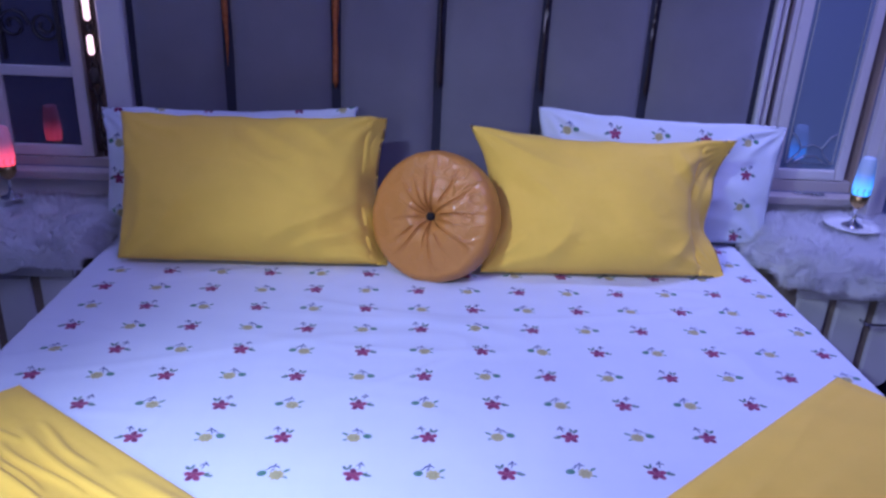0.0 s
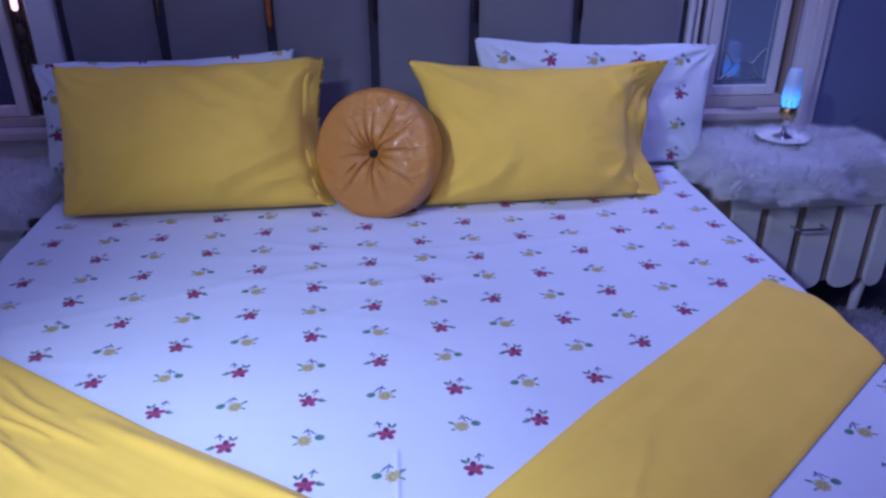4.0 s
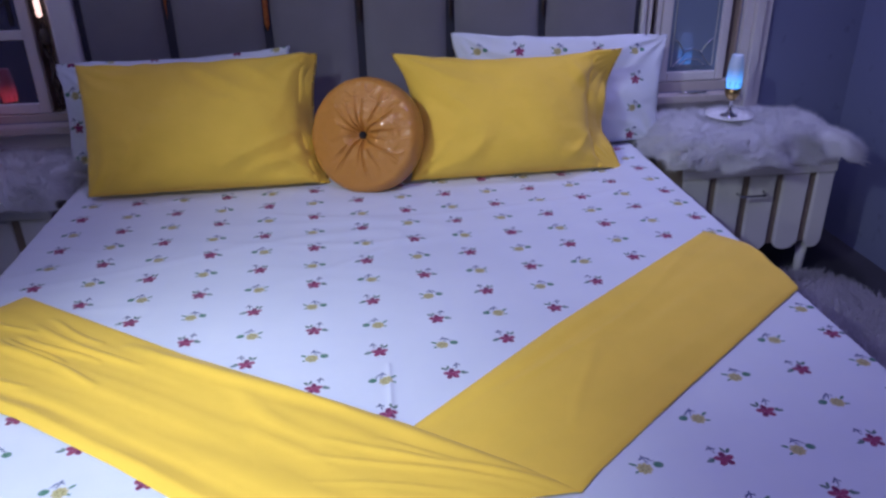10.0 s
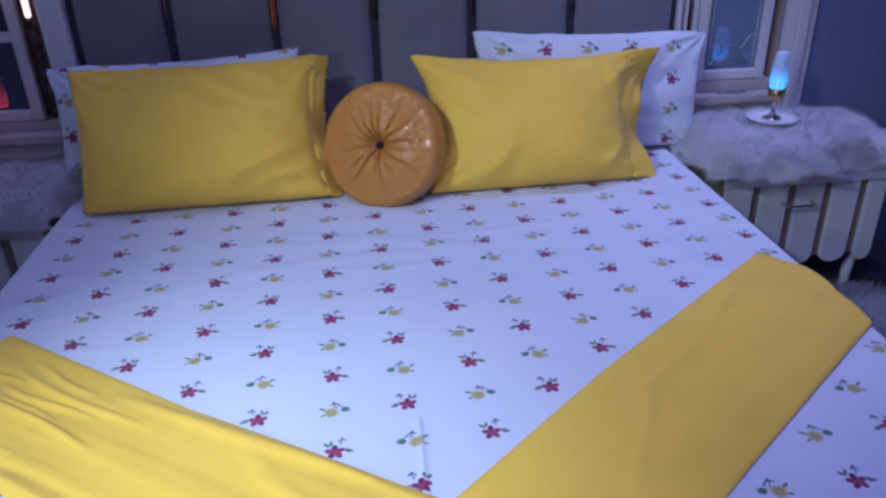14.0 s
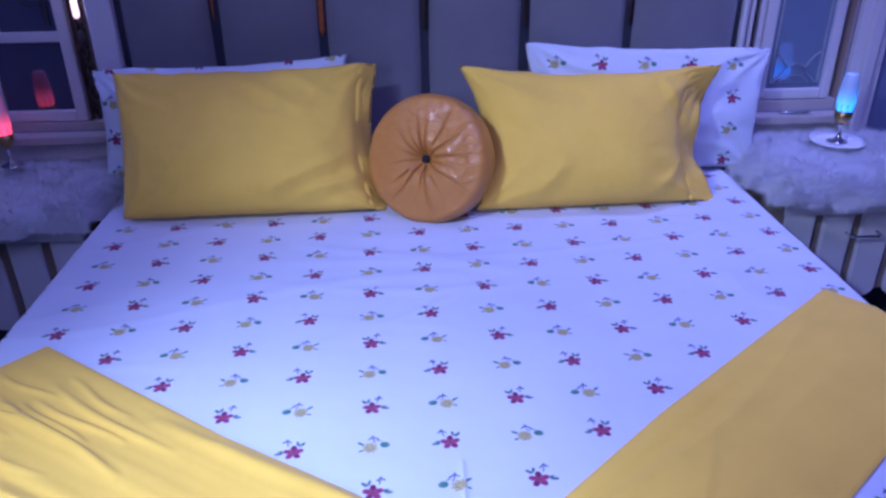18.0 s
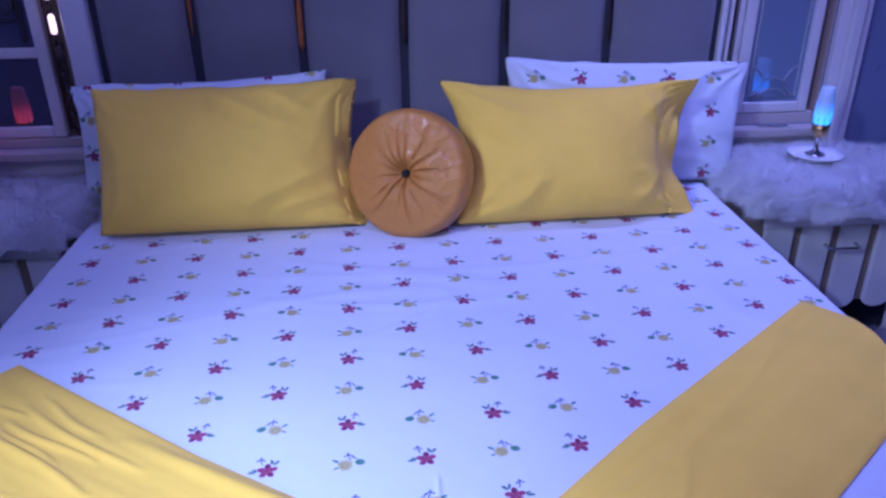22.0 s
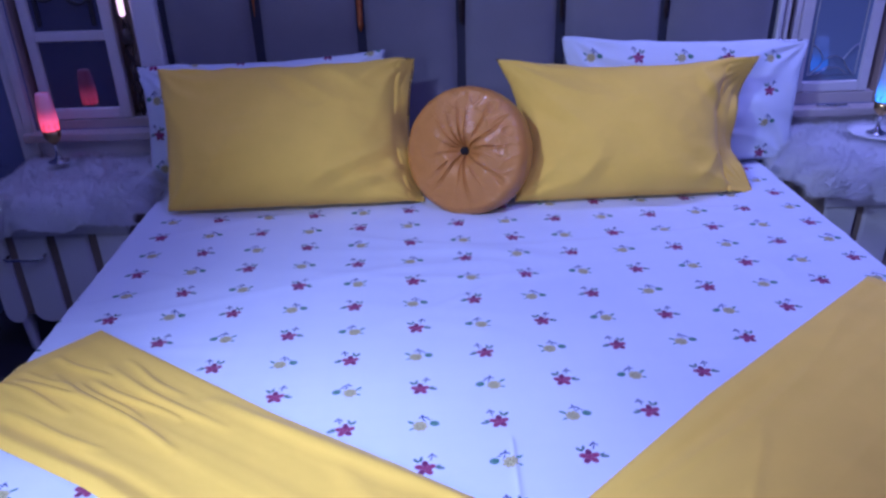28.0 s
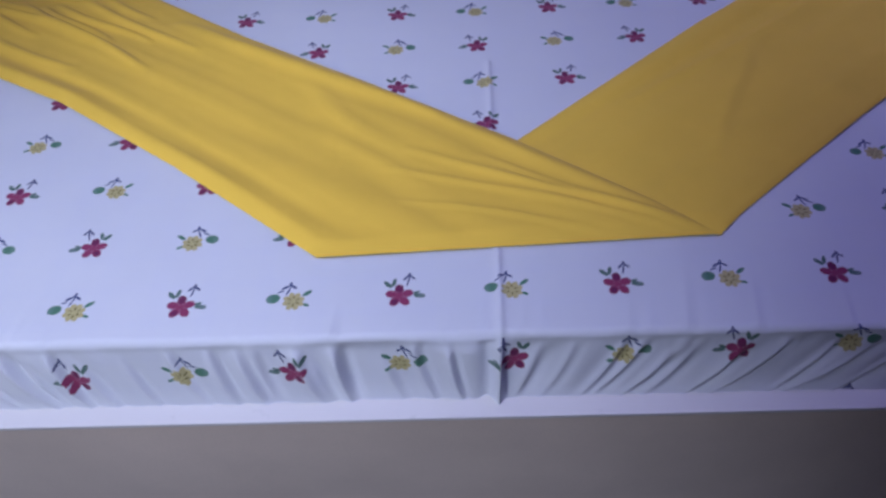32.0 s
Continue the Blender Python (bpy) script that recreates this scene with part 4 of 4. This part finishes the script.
def fur_throw(x, y, wide, deep, label, seed, length, count, drop, lumps, cell, trim=0.0):
    """A fleecy skin of puffy locks laid over a cabinet's top, its rim hanging down."""
    rnd = random.Random(seed)
    t = thing("fur_throw", (x, y, 0.46), label, "fur throw", "fur throws on the bedside cabinets")
    locks = {}
    for i in range(-12, 13):
        for j in range(-12, 13):
            locks[i, j] = ((i + rnd.uniform(-0.4, 0.4)) * cell, (j + rnd.uniform(-0.4, 0.4)) * cell, rnd.uniform(0.75, 1.25) * cell, rnd.uniform(0.45, 1.0), rnd.uniform(-0.6, 0.6), rnd.uniform(-0.6, 0.6))

    def lock(px, py):
        best, who = 0.0, None
        ci, cj = round(px / cell), round(py / cell)
        for i in (ci - 1, ci, ci + 1):
            for j in (cj - 1, cj, cj + 1):
                one = locks.get((i, j))
                if one:
                    d = math.hypot(px - one[0], py - one[1]) / one[2]
                    if d < 1:
                        h = one[3] * (1 - d * d) ** 0.5
                        if h > best:
                            best, who = h, one
        return best, who

    def spot_on(u, v):
        rim = max(abs(u), abs(v))
        edge = max(0.0, (rim - 0.78) / 0.22)
        c = 1 - 0.12 * (abs(u) * abs(v)) ** 2
        px, py = wide / 2 * u * c, deep / 2 * v * c
        if v < 0:
            py *= 1 - trim * max(0.0, min(1.0, 4 * u - 0.2)) * max(0.0, min(1.0, 5 * (0.92 - u)))
        h, who = lock(px, py)
        sag = drop * edge ** 1.5 * (0.65 + 0.6 * wave(u * 3, v * 3, seed + 4))
        r = 1 + 0.07 * wave(u * 3, v * 3, seed + 2) + 0.5 * lumps * h * edge / 0.1
        return Vector((px * r, py * r, max(0.016 + 0.010 * wave(u * 2.1, v * 2.3, seed) + lumps * h + 0.0035 * wave(px, py, seed, 60.0) + 0.002 * wave(px, py, seed, 130.0) - sag, -0.10))), who

    bm = bmesh.new()
    n = 170
    grid = [[bm.verts.new(spot_on(-1 + 2 * i / n, -1 + 2 * j / n)[0]) for i in range(n + 1)] for j in range(n + 1)]
    for j in range(n):
        for i in range(n):
            bm.faces.new((grid[j][i], grid[j][i + 1], grid[j + 1][i + 1], grid[j + 1][i]))
    bm.normal_update()
    facing = [[grid[j][i].normal.copy() for i in range(n + 1)] for j in range(n + 1)]
    part("skin", bm, FUR, t, smooth=True)
    verts, faces, normals = [], [], []
    for _ in range(count):
        u, v = rnd.uniform(-1, 1), rnd.uniform(-1, 1)
        if rnd.random() < 0.4:
            u, v = rnd.choice(((u, -1 + 0.25 * rnd.random()), (1 - 0.2 * rnd.random(), v), (-1 + 0.2 * rnd.random(), v)))
        root, who = spot_on(u, v)
        up = facing[min(n, int((v + 1) / 2 * n + 0.5))][min(n, int((u + 1) / 2 * n + 0.5))]
        rim = max(0.0, (max(abs(u), abs(v)) - 0.75) / 0.25)
        sx, sy = (who[4], who[5]) if who else (0.0, 0.0)
        way = up + Vector((0.8 * sx + 0.7 * u * rim + rnd.gauss(0, 0.35), 0.8 * sy + 0.7 * v * rim + rnd.gauss(0, 0.35), 0.3 - 0.6 * rim + rnd.gauss(0, 0.12)))
        way.normalize()
        side = (way + Vector((0.001, 0, 0))).cross(up).normalized() * rnd.uniform(0.0004, 0.0010)
        l = length * rnd.uniform(0.5, 1.3) * (1 + 0.5 * rim)
        b = len(verts)
        mid = root + way * l * 0.55 + Vector((rnd.gauss(0, 0.05), rnd.gauss(0, 0.05), 0)) * l
        tip = root + way * l + Vector((rnd.gauss(0, 0.15) + 0.3 * sx, rnd.gauss(0, 0.15) + 0.3 * sy, -0.25)) * l
        if who:
            peak = Vector((who[0] + 0.5 * cell * sx, who[1] + 0.5 * cell * sy, root.z + 1.1 * l))
            tip = tip.lerp(peak, 0.35 * (1 - 0.7 * min(1.0, rim)))
        verts += [root - side, root + side, mid + side * 0.8, mid - side * 0.8, tip]
        if (side * 2).cross(way).dot(up) > 0:
            faces += [(b, b + 1, b + 2, b + 3), (b + 3, b + 2, b + 4)]
        else:
            faces += [(b + 3, b + 2, b + 1, b), (b + 4, b + 2, b + 3)]
        normals += [(up + Vector((0, 0, 0.3)) + way * 0.4).normalized()] * 5
    data = bpy.data.meshes.new("hair")
    data.from_pydata(verts, [], faces, shade_flat=False)
    data.materials.append(FUR)
    data.normals_split_custom_set_from_vertices(normals)
    hair = new("hair", data)
    hair.parent = t
    tagged(hair, "fine white hair", kind="stuff")
    return t


fur_throw(1.262, 0.910, 0.585, 0.46, "fluffy white fur throw draped over the cabinet", 5, 0.036, 80000, 0.085, 0.034, 0.050, 0.30)
fur_throw(-1.170, 0.925, 0.50, 0.48, "white short-pile fur throw covering the cabinet", 9, 0.020, 30000, 0.085, 0.010, 0.07)


def goblet_lamp(x, y, z, glow, label, saucer):
    """A small candle lamp: saucer, stem, brass cup and a frosted glass shade."""
    t = thing("table_lamp", (x, y, z), label, "table lamp", "candle lamps on the bedside cabinets")
    if saucer:
        part("saucer", lathe([(0.030, 0.0), (0.062, 0.004), (0.080, 0.013), (0.081, 0.016), (0.060, 0.008), (0.020, 0.006)], 36), CHINA, t, "white china saucer", True)
    part("foot", lathe([(0.030, 0.008), (0.030, 0.012), (0.012, 0.020), (0.005, 0.032), (0.0045, 0.060), (0.008, 0.066)], 24), CHROME, t, "glass and chrome stem", True)
    cup = part("cup", lathe([(0.007, 0.064), (0.016, 0.072), (0.024, 0.086), (0.0255, 0.108), (0.0235, 0.108)], 28), BRASS, t, "pierced brass cup", True)
    part("shade", lathe([(0.0215, 0.100), (0.0250, 0.114), (0.0262, 0.135), (0.0250, 0.165), (0.0225, 0.195), (0.0190, 0.216), (0.0165, 0.220)], 28), glow, t, "frosted glass shade, lit from below", True)
    for k in range(10):
        a = k * math.tau / 10
        pts = [(r * math.cos(a + w), r * math.sin(a + w), z) for r, w, z in ((0.0255, 0, 0.104), (0.0262, 0.10, 0.112), (0.0268, -0.04, 0.120), (0.0272, 0.12, 0.130))]
        part("filigree", tube(pts, 0.0012, 5), BRASS, cup, smooth=True)
    return t


goblet_lamp(1.247, 0.957, 0.522, GLOW_BLUE, "small candle lamp glowing blue on a white saucer", True)
goblet_lamp(-1.247, 1.010, 0.505, GLOW_RED, "small candle lamp glowing red on the fur throw", False)

# hanging light string beside the west window
string = thing("light_string", (-1.006, 1.118, 0.62), "dark twisted cord with pink glowing tubes", "light string")
cordpts = [(0.010 * math.sin(k * 0.9), 0.004 * math.cos(k * 1.3), 1.0 * k / 60) for k in range(61)]
part("cord", tube(cordpts, 0.006), CORD, string, smooth=True)
part("cord", tube([(-x * 0.9 + 0.004, y, z) for x, y, z in cordpts[:42]], 0.004), CORD, string, smooth=True)
for z in (0.30, 0.395):
    part("tube_light", lathe([(0.004, 0.0), (0.009, 0.006), (0.009, 0.05 if z < 0.35 else 0.075), (0.004, 0.056 if z < 0.35 else 0.08)], 16, (0.004, -0.014, z)), GLOW_STRING, string, "glowing pink tube", True)
part("ornament", lathe([(0.003, 0.0), (0.014, 0.012), (0.016, 0.03), (0.006, 0.05)], 12, (0.004, -0.012, 0.215)), CORD, string, "dark bead ornament", True)

# rug beside the bed
def rug():
    rnd = random.Random(3)
    t = thing("rug", (1.3, -0.1, 0), "pale lavender shaggy rug on the dark floor", "rug")
    bm = bmesh.new()
    outline = []
    for k in range(64):
        a = k * math.tau / 64
        c, s = math.cos(a), math.sin(a)
        outline.append((0.355 * math.copysign(abs(c) ** 0.45, c), 0.86 * math.copysign(abs(s) ** 0.45, s)))
    low = [bm.verts.new((x, y, 0.001)) for x, y in outline]
    high = [bm.verts.new((x * 0.98, y * 0.99, 0.018)) for x, y in outline]
    bm.faces.new(high)
    for k in range(64):
        bm.faces.new((low[k], low[(k + 1) % 64], high[(k + 1) % 64], high[k]))
    part("backing", bm, RUGFUR, t)
    verts, faces = [], []
    for _ in range(26000):
        a, r = rnd.uniform(0, math.tau), math.sqrt(rnd.random())
        c, s = math.cos(a), math.sin(a)
        root = Vector((0.355 * math.copysign(abs(c) ** 0.45, c) * r, 0.86 * math.copysign(abs(s) ** 0.45, s) * r, 0.016))
        way = Vector((wave(root.x * 9, root.y * 9, 3) + rnd.gauss(0, 0.4), wave(root.x * 9, root.y * 9, 8) + rnd.gauss(0, 0.4), 0.8)).normalized()
        side = way.cross(Vector((rnd.gauss(0, 1), rnd.gauss(0, 1), 0.1))).normalized() * 0.0025
        l, b = rnd.uniform(0.018, 0.034), len(verts)
        verts += [root - side, root + side, root + way * l]
        faces.append((b, b + 1, b + 2))
    data = bpy.data.meshes.new("shag")
    data.from_pydata(verts, [], faces)
    data.materials.append(RUGFUR)
    pile = new("shag", data)
    pile.parent = t
    tagged(pile, "shaggy lavender pile", kind="stuff")


rug()

# dark wardrobe along the east wall
cab = thing("wardrobe", (1.72, -0.2, 0), "black wardrobe on a low plinth with a pale metal edge", "wardrobe")
part("plinth", box(-0.062, 0.078, -0.60, 0.70, 0.0, 0.268, 0.006), BLACK, cab)
part("edge_trim", box(-0.069, -0.058, -0.60, 0.704, 0.269, 0.281, 0.002), CHROME, cab, "pale metal edge strip")
part("body", box(-0.050, 0.078, -0.60, 0.66, 0.282, 2.05, 0.006), BLACK, cab)
for k in range(2):
    part("door", box(-0.064, -0.051, -0.59 + 0.625 * k, 0.03 + 0.625 * k, 0.30, 2.04, 0.004), BLACK, cab)

# small clip on the east sill
tagged(mesh_object("sill_clip", join(box(1.19, 1.225, FACE - 0.045, FACE - 0.03, SILL - 0.001, SILL + 0.008, 0.002), tube([(1.13, FACE - 0.03, SILL + 0.004), (1.19, FACE - 0.038, SILL + 0.004)], 0.004)), CHROME), "small metal clip lying on the sill", "clip")


# unseen floor lamp behind the bed's foot, added to hold the front fill
def fill_lamp_stand(x, y, aim):
    t = thing("added_floor_lamp", (x, y, 0), "slim black floor lamp, added unseen as a stand for the front fill", "floor lamp")
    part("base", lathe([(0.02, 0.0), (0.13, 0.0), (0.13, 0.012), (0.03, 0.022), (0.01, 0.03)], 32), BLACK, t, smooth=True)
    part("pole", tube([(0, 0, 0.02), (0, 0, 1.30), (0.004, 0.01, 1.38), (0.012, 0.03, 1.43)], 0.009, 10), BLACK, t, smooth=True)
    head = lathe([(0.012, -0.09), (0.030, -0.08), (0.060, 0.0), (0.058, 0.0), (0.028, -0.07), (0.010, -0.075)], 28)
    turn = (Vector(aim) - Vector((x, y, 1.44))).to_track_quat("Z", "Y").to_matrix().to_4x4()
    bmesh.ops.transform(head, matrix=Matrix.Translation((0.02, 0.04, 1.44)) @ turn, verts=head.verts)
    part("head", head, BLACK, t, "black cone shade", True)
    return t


fill_lamp_stand(-1.32, -2.00, (0.30, 0.25, 0.45))
